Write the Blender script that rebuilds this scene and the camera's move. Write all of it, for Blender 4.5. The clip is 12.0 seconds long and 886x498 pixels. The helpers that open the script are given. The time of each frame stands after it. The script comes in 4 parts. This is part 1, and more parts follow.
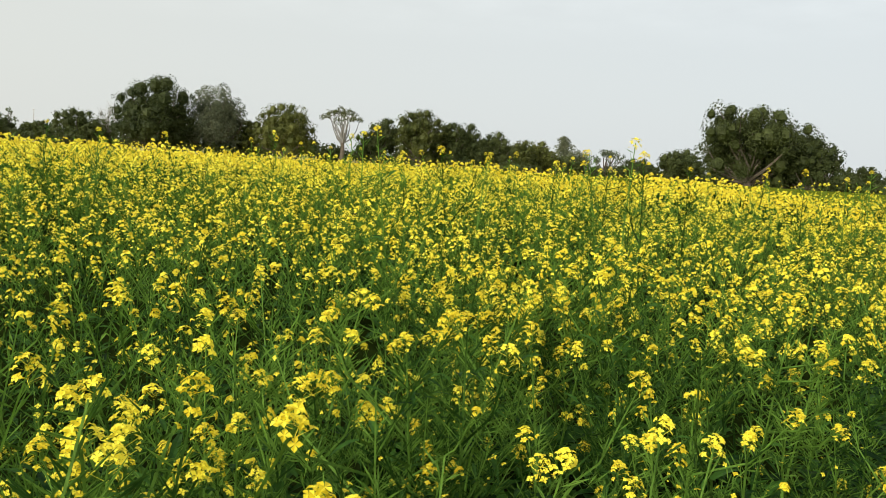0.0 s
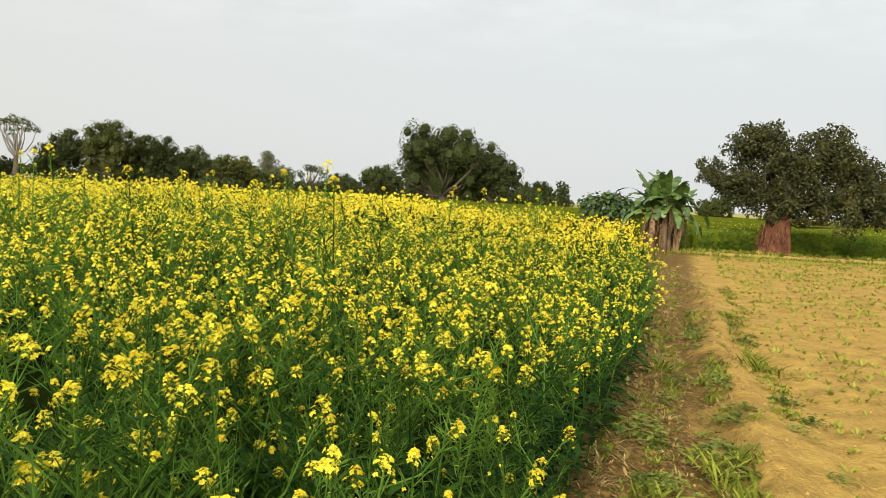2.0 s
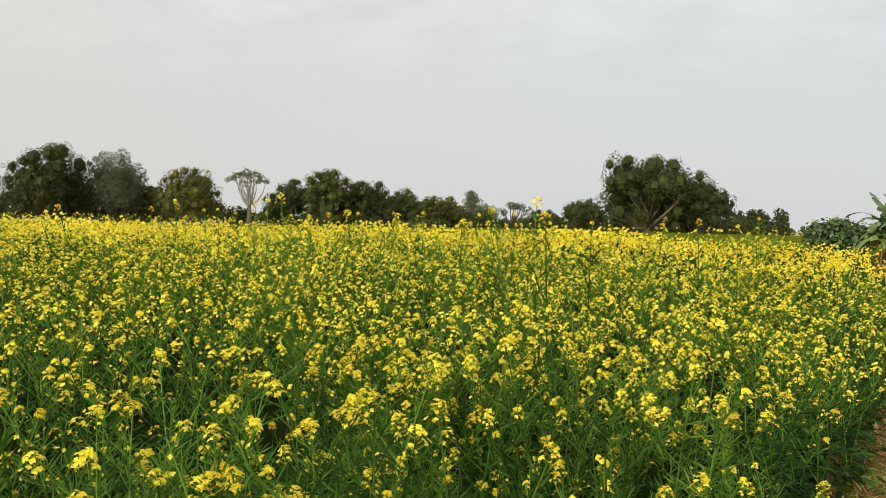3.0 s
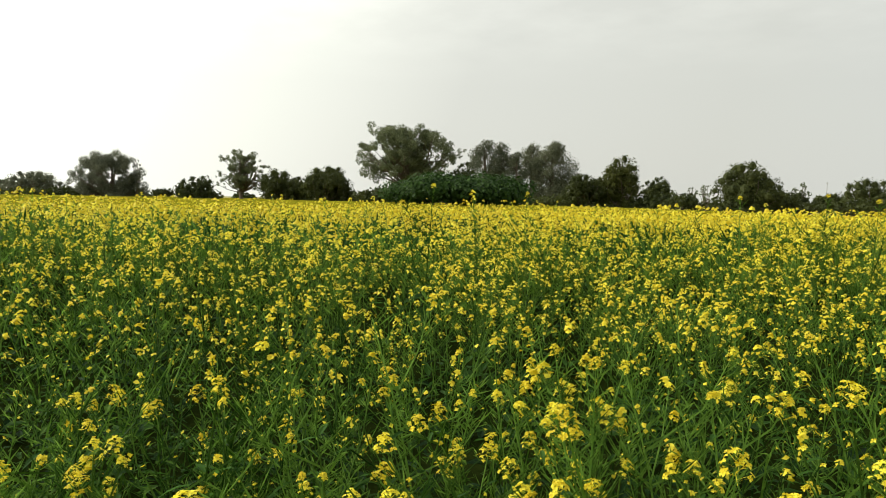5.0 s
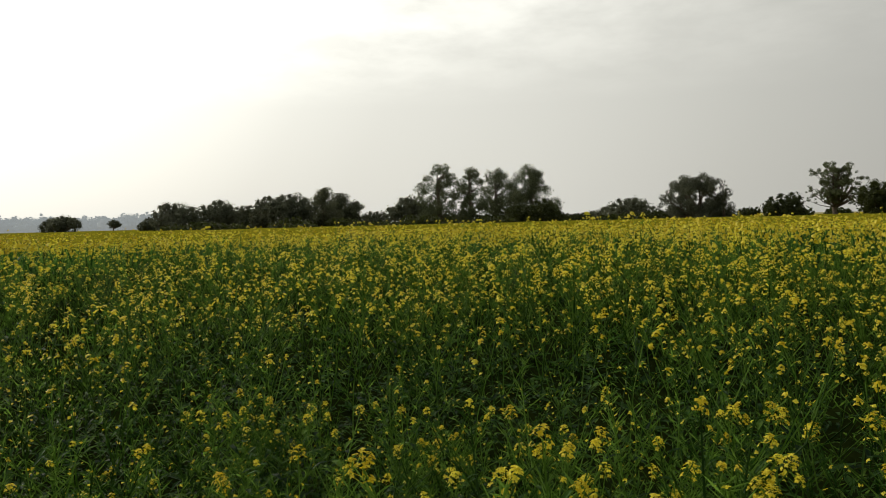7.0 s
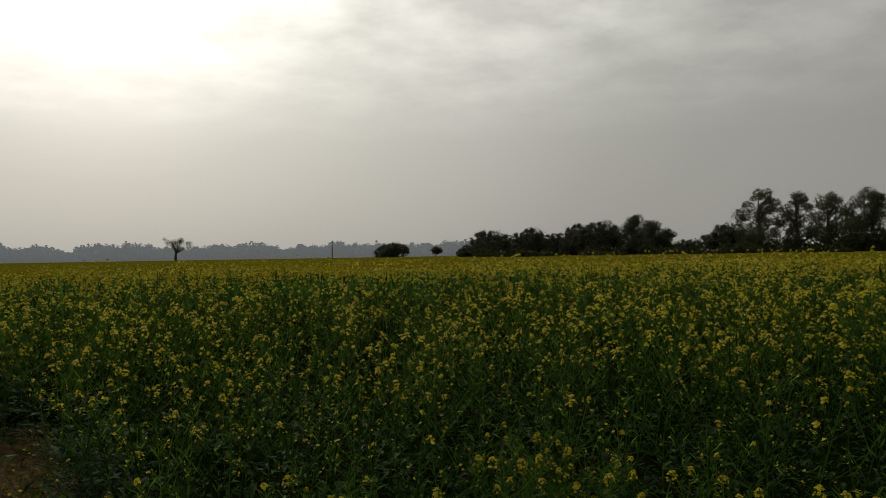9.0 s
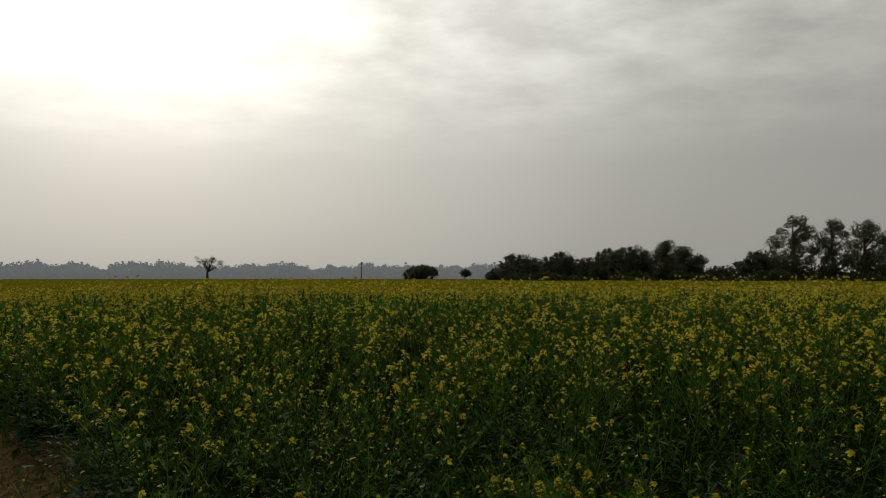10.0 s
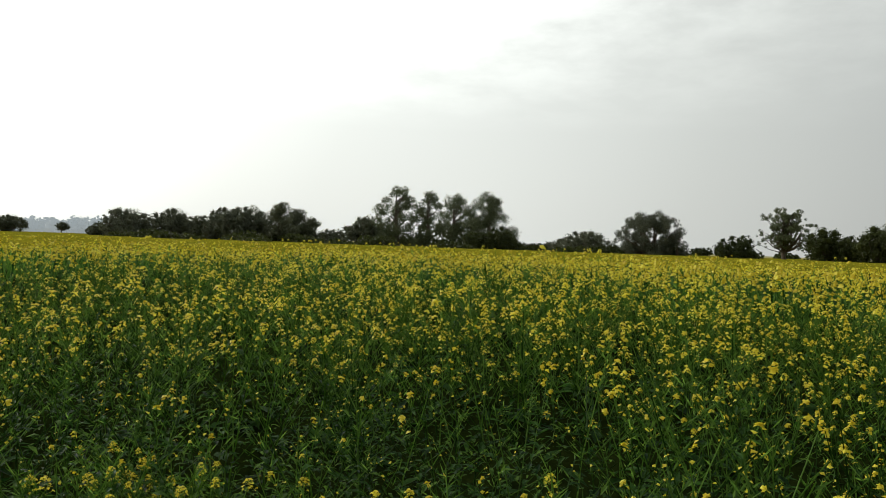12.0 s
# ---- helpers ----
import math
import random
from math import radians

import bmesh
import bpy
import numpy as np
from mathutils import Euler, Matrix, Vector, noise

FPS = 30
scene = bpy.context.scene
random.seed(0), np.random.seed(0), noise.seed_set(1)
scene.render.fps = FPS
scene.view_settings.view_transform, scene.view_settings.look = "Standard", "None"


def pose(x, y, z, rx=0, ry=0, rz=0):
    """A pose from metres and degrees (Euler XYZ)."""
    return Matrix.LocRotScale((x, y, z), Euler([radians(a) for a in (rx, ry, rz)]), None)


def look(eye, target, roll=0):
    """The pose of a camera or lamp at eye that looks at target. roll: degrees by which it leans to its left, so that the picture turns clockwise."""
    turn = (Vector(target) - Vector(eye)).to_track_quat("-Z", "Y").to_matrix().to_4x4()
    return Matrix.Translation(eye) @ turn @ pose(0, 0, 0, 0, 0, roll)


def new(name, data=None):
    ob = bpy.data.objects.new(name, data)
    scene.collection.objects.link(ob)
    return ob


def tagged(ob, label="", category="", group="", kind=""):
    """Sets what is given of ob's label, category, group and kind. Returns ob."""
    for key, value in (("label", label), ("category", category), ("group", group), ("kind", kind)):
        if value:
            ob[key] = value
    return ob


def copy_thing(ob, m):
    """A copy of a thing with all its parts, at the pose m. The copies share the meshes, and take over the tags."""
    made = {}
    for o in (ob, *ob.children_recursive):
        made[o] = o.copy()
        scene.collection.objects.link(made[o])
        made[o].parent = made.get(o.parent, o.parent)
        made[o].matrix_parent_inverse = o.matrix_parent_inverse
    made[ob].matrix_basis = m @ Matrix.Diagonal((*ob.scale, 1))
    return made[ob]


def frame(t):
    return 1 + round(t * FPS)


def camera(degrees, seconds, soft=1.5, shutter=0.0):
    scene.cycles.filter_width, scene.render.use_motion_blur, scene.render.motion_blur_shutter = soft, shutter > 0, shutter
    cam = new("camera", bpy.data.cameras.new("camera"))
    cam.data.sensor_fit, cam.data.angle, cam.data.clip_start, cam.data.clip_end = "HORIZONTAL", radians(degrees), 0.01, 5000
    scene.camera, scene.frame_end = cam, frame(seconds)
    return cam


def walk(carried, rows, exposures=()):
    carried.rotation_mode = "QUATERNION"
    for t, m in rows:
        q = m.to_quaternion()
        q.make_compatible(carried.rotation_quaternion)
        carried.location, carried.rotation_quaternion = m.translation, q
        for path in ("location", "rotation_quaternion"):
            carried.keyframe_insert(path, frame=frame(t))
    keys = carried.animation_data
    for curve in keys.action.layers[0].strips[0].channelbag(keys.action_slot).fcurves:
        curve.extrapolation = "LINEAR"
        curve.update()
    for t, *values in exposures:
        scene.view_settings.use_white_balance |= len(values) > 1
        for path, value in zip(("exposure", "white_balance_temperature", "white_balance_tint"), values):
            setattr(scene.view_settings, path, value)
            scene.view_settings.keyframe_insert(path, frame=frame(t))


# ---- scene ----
TURN = math.tau

# ---- camera and walk: seconds, x, y, z, heading, pitch, lean (degrees) ----
PATH = [
    (0, -0.052, 0.057, 1.619, -1.58, -6.20, 3.68),
    (0.2, -0.029, 0.071, 1.618, -4.41, -8.61, 3.09),
    (0.5, -0.012, 0.081, 1.618, -8.76, -9.85, 2.44),
    (1, -0.026, 0.069, 1.648, -11.81, -9.34, 2.09),
    (1.5, -0.005, 0.038, 1.667, -18.65, -5.10, 4.33),
    (2, 0.010, 0.001, 1.676, -22.32, -3.86, 3.50),
    (2.5, 0.000, 0.000, 1.676, -23.51, -2.62, 2.42),
    (2.7, -0.043, 0.018, 1.680, -18.52, -1.66, 1.91),
    (4.3, 0.148, 0.326, 1.618, 31.24, -3.44, 1.91),
    (4.5, 0.118, 0.300, 1.643, 35.57, -3.42, 2.33),
    (5, -0.005, 0.240, 1.650, 51.35, -3.48, 1.23),
    (5.5, -0.047, 0.306, 1.662, 64.64, -3.27, -0.52),
    (6, -0.066, 0.209, 1.646, 72.85, -3.04, -1.24),
    (6.5, -0.085, 0.108, 1.639, 82.75, -2.73, -1.31),
    (7, -0.060, 0.027, 1.643, 91.69, -2.00, -1.42),
    (7.5, -0.091, -0.035, 1.625, 101.76, -1.10, -0.71),
    (7.7, -0.097, -0.057, 1.632, 104.32, -1.00, -1.74),
    (9.3, -0.483, -0.028, 1.657, 114.80, 1.31, -0.44),
    (9.5, -0.492, -0.041, 1.632, 115.32, 1.99, -0.38),
    (10, -0.520, -0.022, 1.622, 115.66, 2.07, 0.02),
    (10.5, -0.504, 0.020, 1.629, 114.54, 2.09, 0.06),
    (11, -0.495, 0.032, 1.635, 112.29, 3.12, -0.08),
    (11.3, -0.498, 0.039, 1.636, 110.58, 3.65, 0.24),
    (11.5, -0.509, 0.052, 1.638, 105.01, 1.69, 0.66),
    (11.7, -0.545, 0.077, 1.651, 98.39, 0.18, 1.15),
    (12, -0.641, 0.126, 1.692, 88.56, -0.32, 1.99),
]


def facing(x, y, z, yaw, pitch, lean):
    a, b = radians(yaw), radians(pitch)
    ahead = Vector((-math.sin(a) * math.cos(b), math.cos(a) * math.cos(b), math.sin(b)))
    return look((x, y, z), Vector((x, y, z)) + ahead * 10, lean)


EXPOSURES = [  # seconds, stops, kelvin, tint
    (0.0, 0.48, 6300, 6.5),
    (0.5, 0.88, 6500, 5.5),
    (1.0, 0.86, 6500, 6.5),
    (1.5, 0.6, 6500, 7.5),
    (2.0, 0.5, 6500, 8.5),
    (2.5, 0.42, 6500, 10.0),
    (4.3, 0.26, 6500, 6.0),
    (5.0, 0.34, 6500, 5.5),
    (6.0, 0.10, 6500, 6.5),
    (6.5, -0.36, 6500, 7.8),
    (7.0, -0.68, 6500, 9.0),
    (7.5, -1.1, 6500, 9.2),
    (9.3, -1.98, 6500, 10.0),
    (10.5, -1.84, 6500, 10.0),
    (11.3, -2.0, 6500, 10.0),
    (11.5, -1.36, 6500, 8.0),
    (12.0, -0.45, 6150, 7.0),
]
cam = camera(58.05, 12.0, 0.85)
walk(cam, [(r[0], facing(*r[1:])) for r in PATH], EXPOSURES)

# ---- sky and sun: thin overcast, the sun low behind cloud ----
SUN_AZ, SUN_EL = 137.0, 22.5
SUN_DIR = Vector((-math.sin(radians(SUN_AZ)) * math.cos(radians(SUN_EL)),
                  math.cos(radians(SUN_AZ)) * math.cos(radians(SUN_EL)), math.sin(radians(SUN_EL))))


def build_sky():
    world = bpy.data.worlds.new("sky")
    scene.world = world
    world.use_nodes = True
    t = world.node_tree
    n, l = t.nodes, t.links
    n.clear()
    out = n.new("ShaderNodeOutputWorld")
    back = n.new("ShaderNodeBackground")
    sky = n.new("ShaderNodeTexSky")
    sky.sky_type, sky.sun_disc = "NISHITA", False
    sky.sun_elevation, sky.sun_rotation = radians(SUN_EL), radians(-SUN_AZ)
    sky.air_density, sky.dust_density, sky.ozone_density = 1.0, 4.0, 1.0
    co = n.new("ShaderNodeTexCoord")
    # brightness round the veiled sun
    dot = n.new("ShaderNodeVectorMath")
    dot.operation = "DOT_PRODUCT"
    dot.inputs[1].default_value = SUN_DIR
    l.new(co.outputs["Generated"], dot.inputs[0])
    glow = n.new("ShaderNodeValToRGB")
    e = glow.color_ramp.elements
    e[0].position, e[0].color = 0.0, (0.60, 0.615, 0.625, 1)
    e[1].position, e[1].color = 1.0, (7.0, 6.8, 6.5, 1)
    for p, g in ((0.40, 0.62), (0.55, 0.68), (0.70, 1.0), (0.80, 1.28), (0.87, 1.52), (0.90, 1.72), (0.93, 2.10), (0.955, 2.40), (0.978, 2.8), (0.992, 3.7)):
        e.new(p).color = (g, g * 0.985, g * (0.92 if g < 0.7 else 0.90), 1)
    half = n.new("ShaderNodeMath")
    half.operation = "MULTIPLY_ADD"
    half.inputs[1].default_value, half.inputs[2].default_value = 0.5, 0.5
    l.new(dot.outputs["Value"], half.inputs[0])
    l.new(half.outputs[0], glow.inputs[0])
    # soft clouds, stretched towards the horizon
    sep = n.new("ShaderNodeSeparateXYZ")
    l.new(co.outputs["Generated"], sep.inputs[0])
    up = n.new("ShaderNodeMath")
    up.operation = "ADD"
    up.inputs[1].default_value = 0.12
    l.new(sep.outputs["Z"], up.inputs[0])
    flat = n.new("ShaderNodeVectorMath")
    flat.operation = "DIVIDE"
    comb = n.new("ShaderNodeCombineXYZ")
    for i in range(3):
        l.new(up.outputs[0], comb.inputs[i])
    l.new(co.outputs["Generated"], flat.inputs[0])
    l.new(comb.outputs[0], flat.inputs[1])
    cloud = n.new("ShaderNodeTexNoise")
    cloud.inputs["Scale"].default_value = 3.2
    cloud.inputs["Detail"].default_value = 6
    cloud.inputs["Roughness"].default_value = 0.56
    l.new(flat.outputs[0], cloud.inputs["Vector"])
    shade = n.new("ShaderNodeMapRange")
    shade.inputs["From Min"].default_value = 0.36
    shade.inputs["From Max"].default_value = 0.66
    shade.inputs["To Min"].default_value = 1.14
    shade.inputs["To Max"].default_value = 1.6
    l.new(cloud.outputs["Fac"], shade.inputs["Value"])
    # clouds show only above the haze of the horizon
    high = n.new("ShaderNodeMapRange")
    high.inputs["From Min"].default_value = 0.14
    high.inputs["From Max"].default_value = 0.30
    l.new(sep.outputs["Z"], high.inputs["Value"])
    side = n.new("ShaderNodeMapRange")
    side.inputs["From Min"].default_value, side.inputs["From Max"].default_value = 0.25, 0.75
    side.inputs["To Min"].default_value = 0.35
    l.new(dot.outputs["Value"], side.inputs["Value"])
    both = n.new("ShaderNodeMath")
    both.operation = "MULTIPLY"
    l.new(high.outputs[0], both.inputs[0])
    l.new(side.outputs[0], both.inputs[1])
    part_ = n.new("ShaderNodeMix")
    part_.data_type = "FLOAT"
    part_.inputs[2].default_value = 1.0
    l.new(both.outputs[0], part_.inputs[0])
    l.new(shade.outputs[0], part_.inputs[3])
    # thicker haze low down on the sun's side
    low = n.new("ShaderNodeMapRange")
    low.inputs["From Max"].default_value, low.inputs["To Min"].default_value, low.inputs["To Max"].default_value = 0.22, 0.26, 0.0
    l.new(sep.outputs["Z"], low.inputs["Value"])
    veil = n.new("ShaderNodeMath")
    veil.operation = "MULTIPLY"
    l.new(low.outputs[0], veil.inputs[0])
    near_sun = n.new("ShaderNodeMapRange")
    near_sun.inputs["From Min"].default_value, near_sun.inputs["From Max"].default_value = 0.6, 0.92
    l.new(dot.outputs["Value"], near_sun.inputs["Value"])
    l.new(near_sun.outputs[0], veil.inputs[1])
    dimmed = n.new("ShaderNodeMath")
    dimmed.operation = "SUBTRACT"
    l.new(part_.outputs[0], dimmed.inputs[0])
    l.new(veil.outputs[0], dimmed.inputs[1])
    lit = n.new("ShaderNodeVectorMath")
    lit.operation = "SCALE"
    l.new(glow.outputs["Color"], lit.inputs[0])
    l.new(dimmed.outputs[0], lit.inputs["Scale"])
    clear = n.new("ShaderNodeVectorMath")
    clear.operation = "SCALE"
    clear.inputs["Scale"].default_value = 0.06
    l.new(sky.outputs[0], clear.inputs[0])
    mix = n.new("ShaderNodeMix")
    mix.data_type = "RGBA"
    mix.inputs[0].default_value = 0.85
    l.new(clear.outputs[0], mix.inputs[6])
    l.new(lit.outputs[0], mix.inputs[7])
    l.new(mix.outputs[2], back.inputs["Color"])
    back.inputs["Strength"].default_value = 1.0
    l.new(back.outputs[0], out.inputs[0])


build_sky()
sun = new("sun", bpy.data.lights.new("sun", "SUN"))
sun.data.energy, sun.data.angle, sun.data.color = 2.6, radians(6), (1.0, 0.90, 0.74)
sun.matrix_world = look(SUN_DIR * 50, (0, 0, 0))


# ---- materials ----
def tone(name, dark, light, scale=8.0, rough=0.6, bump=0.2, island=0.25, thin=0.0, gloss=0.5, fine=60.0, patch=None):
    """A mottled surface: two scales of noise between dark and light, a random shift for each island, some light let through."""
    m = bpy.data.materials.new(name)
    m.use_nodes = True
    n, l = m.node_tree.nodes, m.node_tree.links
    b = n["Principled BSDF"]
    co = n.new("ShaderNodeTexCoord")
    big, small = n.new("ShaderNodeTexNoise"), n.new("ShaderNodeTexNoise")
    big.inputs["Scale"].default_value, small.inputs["Scale"].default_value = scale, fine
    big.inputs["Detail"].default_value, small.inputs["Detail"].default_value = 4, 3
    for k in (big, small):
        l.new(co.outputs["Object"], k.inputs["Vector"])
    add = n.new("ShaderNodeMath")
    add.operation = "MULTIPLY_ADD"
    add.inputs[1].default_value = 0.5
    l.new(small.outputs["Fac"], add.inputs[0])
    half = n.new("ShaderNodeMath")
    half.operation = "MULTIPLY"
    half.inputs[1].default_value = 0.5
    l.new(big.outputs["Fac"], half.inputs[0])
    l.new(half.outputs[0], add.inputs[2])
    geo = n.new("ShaderNodeNewGeometry")
    obj = n.new("ShaderNodeObjectInfo")
    rnd = n.new("ShaderNodeMath")
    rnd.operation = "ADD"
    l.new(geo.outputs["Random Per Island"], rnd.inputs[0])
    l.new(obj.outputs["Random"], rnd.inputs[1])
    jit = n.new("ShaderNodeMath")
    jit.operation = "MULTIPLY_ADD"
    jit.inputs[1].default_value, jit.inputs[2].default_value = island, -island
    l.new(rnd.outputs[0], jit.inputs[0])
    tot = n.new("ShaderNodeMath")
    tot.operation = "ADD"
    l.new(add.outputs[0], tot.inputs[0])
    l.new(jit.outputs[0], tot.inputs[1])
    ramp = n.new("ShaderNodeValToRGB")
    e = ramp.color_ramp.elements
    e[0].position, e[0].color = 0.3, (*dark, 1)
    e[1].position, e[1].color = 0.7, (*light, 1)
    l.new(tot.outputs[0], ramp.inputs[0])
    l.new(ramp.outputs[0], b.inputs["Base Color"])
    b.inputs["Roughness"].default_value = rough
    b.inputs["Specular IOR Level"].default_value = gloss
    if bump:
        bp = n.new("ShaderNodeBump")
        bp.inputs["Strength"].default_value, bp.inputs["Distance"].default_value = bump, 0.02
        l.new(add.outputs[0], bp.inputs["Height"])
        l.new(bp.outputs[0], b.inputs["Normal"])
    if thin:
        tr, mx = n.new("ShaderNodeBsdfTranslucent"), n.new("ShaderNodeMixShader")
        mx.inputs[0].default_value = thin
        l.new(ramp.outputs[0], tr.inputs["Color"])
        l.new(b.outputs[0], mx.inputs[1])
        l.new(tr.outputs[0], mx.inputs[2])
        l.new(mx.outputs[0], n["Material Output"].inputs["Surface"])
    return m


PETAL = tone("petal", (0.56, 0.44, 0.012), (0.82, 0.73, 0.055), 20, 0.55, 0, 0.40, 0.42, 0.2)
STEM = tone("stem", (0.024, 0.062, 0.008), (0.146, 0.262, 0.038), 10, 0.6, 0, 0.5, 0.58, 0.08)
LEAF = tone("crop_leaf", (0.007, 0.029, 0.004), (0.056, 0.136, 0.020), 10, 0.55, 0.15, 0.4, 0.58, 0.12)
POD = tone("pod", (0.024, 0.064, 0.008), (0.150, 0.268, 0.038), 10, 0.6, 0, 0.5, 0.58, 0.08)
DENSE = tone("dense_leaf", (0.018, 0.027, 0.006), (0.064, 0.076, 0.018), 0.5, 0.6, 0, 0.16, 0.40, 0.2)
OLIVE = tone("olive_leaf", (0.030, 0.040, 0.007), (0.095, 0.100, 0.020), 0.5, 0.6, 0, 0.18, 0.35, 0.2)
PALE = tone("pale_leaf", (0.055, 0.066, 0.036), (0.14, 0.15, 0.085), 0.6, 0.6, 0, 0.2, 0.45, 0.2)
FEATHER = tone("feather_leaf", (0.055, 0.070, 0.032), (0.135, 0.155, 0.075), 0.6, 0.6, 0, 0.2, 0.5, 0.2)
# paler, greyer leaf colour with the haze before far trees painted in
HAZED = tone("hazed_leaf", (0.060, 0.070, 0.045), (0.145, 0.155, 0.105), 0.5, 0.7, 0, 0.18, 0.45, 0.1)
THICKET = tone("thicket_leaf", (0.008, 0.024, 0.004), (0.036, 0.074, 0.013), 0.8, 0.6, 0, 0.25, 0.3, 0.1)
MANGO = tone("mango_leaf", (0.022, 0.026, 0.006), (0.095, 0.090, 0.022), 0.9, 0.6, 0, 0.5, 0.2, 0.25)
BARK = tone("bark", (0.04, 0.03, 0.02), (0.13, 0.10, 0.07), 3, 0.9, 0.6, 0.1)
REDBARK = tone("red_bark", (0.045, 0.019, 0.011), (0.20, 0.090, 0.050), 4.0, 1.0, 1.0, 0.3, 0, 0.05, 22)
DRY = tone("dry_leaf", (0.06, 0.034, 0.014), (0.24, 0.145, 0.065), 4, 0.8, 0.3, 0.5, 0.1)
BANANA = tone("banana_leaf", (0.026, 0.055, 0.010), (0.095, 0.150, 0.030), 3, 0.45, 0.2, 0.35, 0.2, 0.5)
GRASS = tone("grass", (0.080, 0.100, 0.010), (0.23, 0.245, 0.036), 6, 0.8, 0, 0.4, 0.15, 0.05)
WEED = tone("weed_leaf", (0.050, 0.074, 0.010), (0.185, 0.205, 0.040), 14, 0.7, 0.1, 0.45, 0.15, 0.1)
STRAW = tone("straw", (0.16, 0.10, 0.03), (0.40, 0.28, 0.10), 10, 0.8, 0, 0.5, 0.1)
CLOD = tone("clod", (0.22, 0.135, 0.036), (0.46, 0.30, 0.085), 12, 0.95, 0.8, 0.3, 0, 0.2)
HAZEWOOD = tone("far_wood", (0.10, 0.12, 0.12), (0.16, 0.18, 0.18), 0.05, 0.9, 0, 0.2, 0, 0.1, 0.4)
# haze before the farthest woods is put into their pale colour and glow
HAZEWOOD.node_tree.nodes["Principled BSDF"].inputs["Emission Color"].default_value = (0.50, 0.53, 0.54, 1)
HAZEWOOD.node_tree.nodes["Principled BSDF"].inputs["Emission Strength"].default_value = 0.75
POLE = tone("grey_pole", (0.16, 0.15, 0.14), (0.30, 0.28, 0.26), 4, 0.8, 0.2)
CANOPY = tone("canopy", (0.045, 0.060, 0.006), (0.27, 0.225, 0.014), 1.3, 1.0, 0.8, 0, 0.05, 0.0, 7.0)
FIELD_TOP = tone("field_top", (0.026, 0.048, 0.005), (0.125, 0.130, 0.011), 1.1, 1.0, 0.8, 0, 0.05, 0.0, 6.0)
# lower growth painted near-black, for the shade in gaps between the stalks
SHADE_UNDER = tone("understory_shade", (0.004, 0.007, 0.0015), (0.015, 0.022, 0.004), 5, 1.0, 0.8, 0, 0, 0.0, 26)

# ---- plan: u runs along the crop's edge, v into the crop ----
ALONG, INTO = Vector((0.626, 0.780)), Vector((-0.780, 0.626))
EDGE, FIELD_END = 0.50, 28.0


def edge_at(u):
    """Where the crop begins, straight along the path and then turning outwards behind it."""
    u = np.asarray(u, float)
    return np.maximum(EDGE - 0.02 - 0.12 * np.exp(-((u - 8.5) / 4.0) ** 2) - 0.26 * np.maximum(0, -7 - u) - 2.2 * np.maximum(0, -11 - u) + 1.1 * np.clip((u - 15) / 11, 0, 1), -16.0)


def plan(u, v):
    """x, y of a place in the field's own directions (numbers or arrays)."""
    return u * ALONG.x + v * INTO.x, u * ALONG.y + v * INTO.y


def polar(az, dist):
    return -math.sin(radians(az)) * dist, math.cos(radians(az)) * dist


def ground_height(u, v):
    """Relief of path, ruts and ridge (arrays)."""
    def bump(c, w):
        return np.exp(-((v - c) / w) ** 2)
    near = np.clip((36 - u) / 10, 0, 1) * np.clip((u + 40) / 10, 0, 1)
    wob = 0.10 * np.sin(u * 0.7) + 0.05 * np.sin(u * 1.9 + 1)
    drift = np.clip((u - 14) / 7, 0, 1) * 0.60
    vv = v - wob - drift

    def b2(c, w):
        return np.exp(-((vv - c) / w) ** 2)
    crumble = 0.7 + 0.3 * np.sin(u * 3.1 + 2 * np.sin(u * 1.3)) * np.sin(u * 7.7)
    z = 0.10 * b2(-0.60, 0.13) * crumble + 0.04 * b2(-0.80, 0.22) + 0.05 * b2(0.32, 0.2) - 0.08 * b2(-0.22, 0.17) - 0.03 * b2(-1.15, 0.2)
    z = z + 0.012 * np.sin(u * 13.1 + 2.2 * np.sin(v * 9.3)) * np.sin(v * 17.3 + 2.5 * np.sin(u * 6.2)) * np.clip((v + 1.6) / 0.6, 0.25, 1)
    z = z + 0.018 * np.sin(u * 5.1 + 3 * np.sin(v * 3.3)) * np.sin(v * 6.3 + 2 * np.sin(u * 2.2))
    z = z + 0.008 * np.sin(v * 25) * (v < -1.2)
    return z * near


# ---- mesh tools ----
def raw(name, verts, faces, mats, mat_ids=None, smooth=False):
    """A mesh from arrays; faces: one array of triangles or quads."""
    me = bpy.data.meshes.new(name)
    verts, faces = np.asarray(verts, np.float32), np.asarray(faces, np.int32)
    k = faces.shape[1]
    me.vertices.add(len(verts))
    me.vertices.foreach_set("co", verts.ravel())
    me.loops.add(faces.size)
    me.loops.foreach_set("vertex_index", faces.ravel())
    me.polygons.add(len(faces))
    me.polygons.foreach_set("loop_start", np.arange(len(faces), dtype=np.int32) * k)
    for m in mats:
        me.materials.append(m)
    if mat_ids is not None:
        me.polygons.foreach_set("material_index", np.asarray(mat_ids, np.int32))
    me.polygons.foreach_set("use_smooth", np.full(len(faces), smooth))
    me.update(calc_edges=True)
    return me


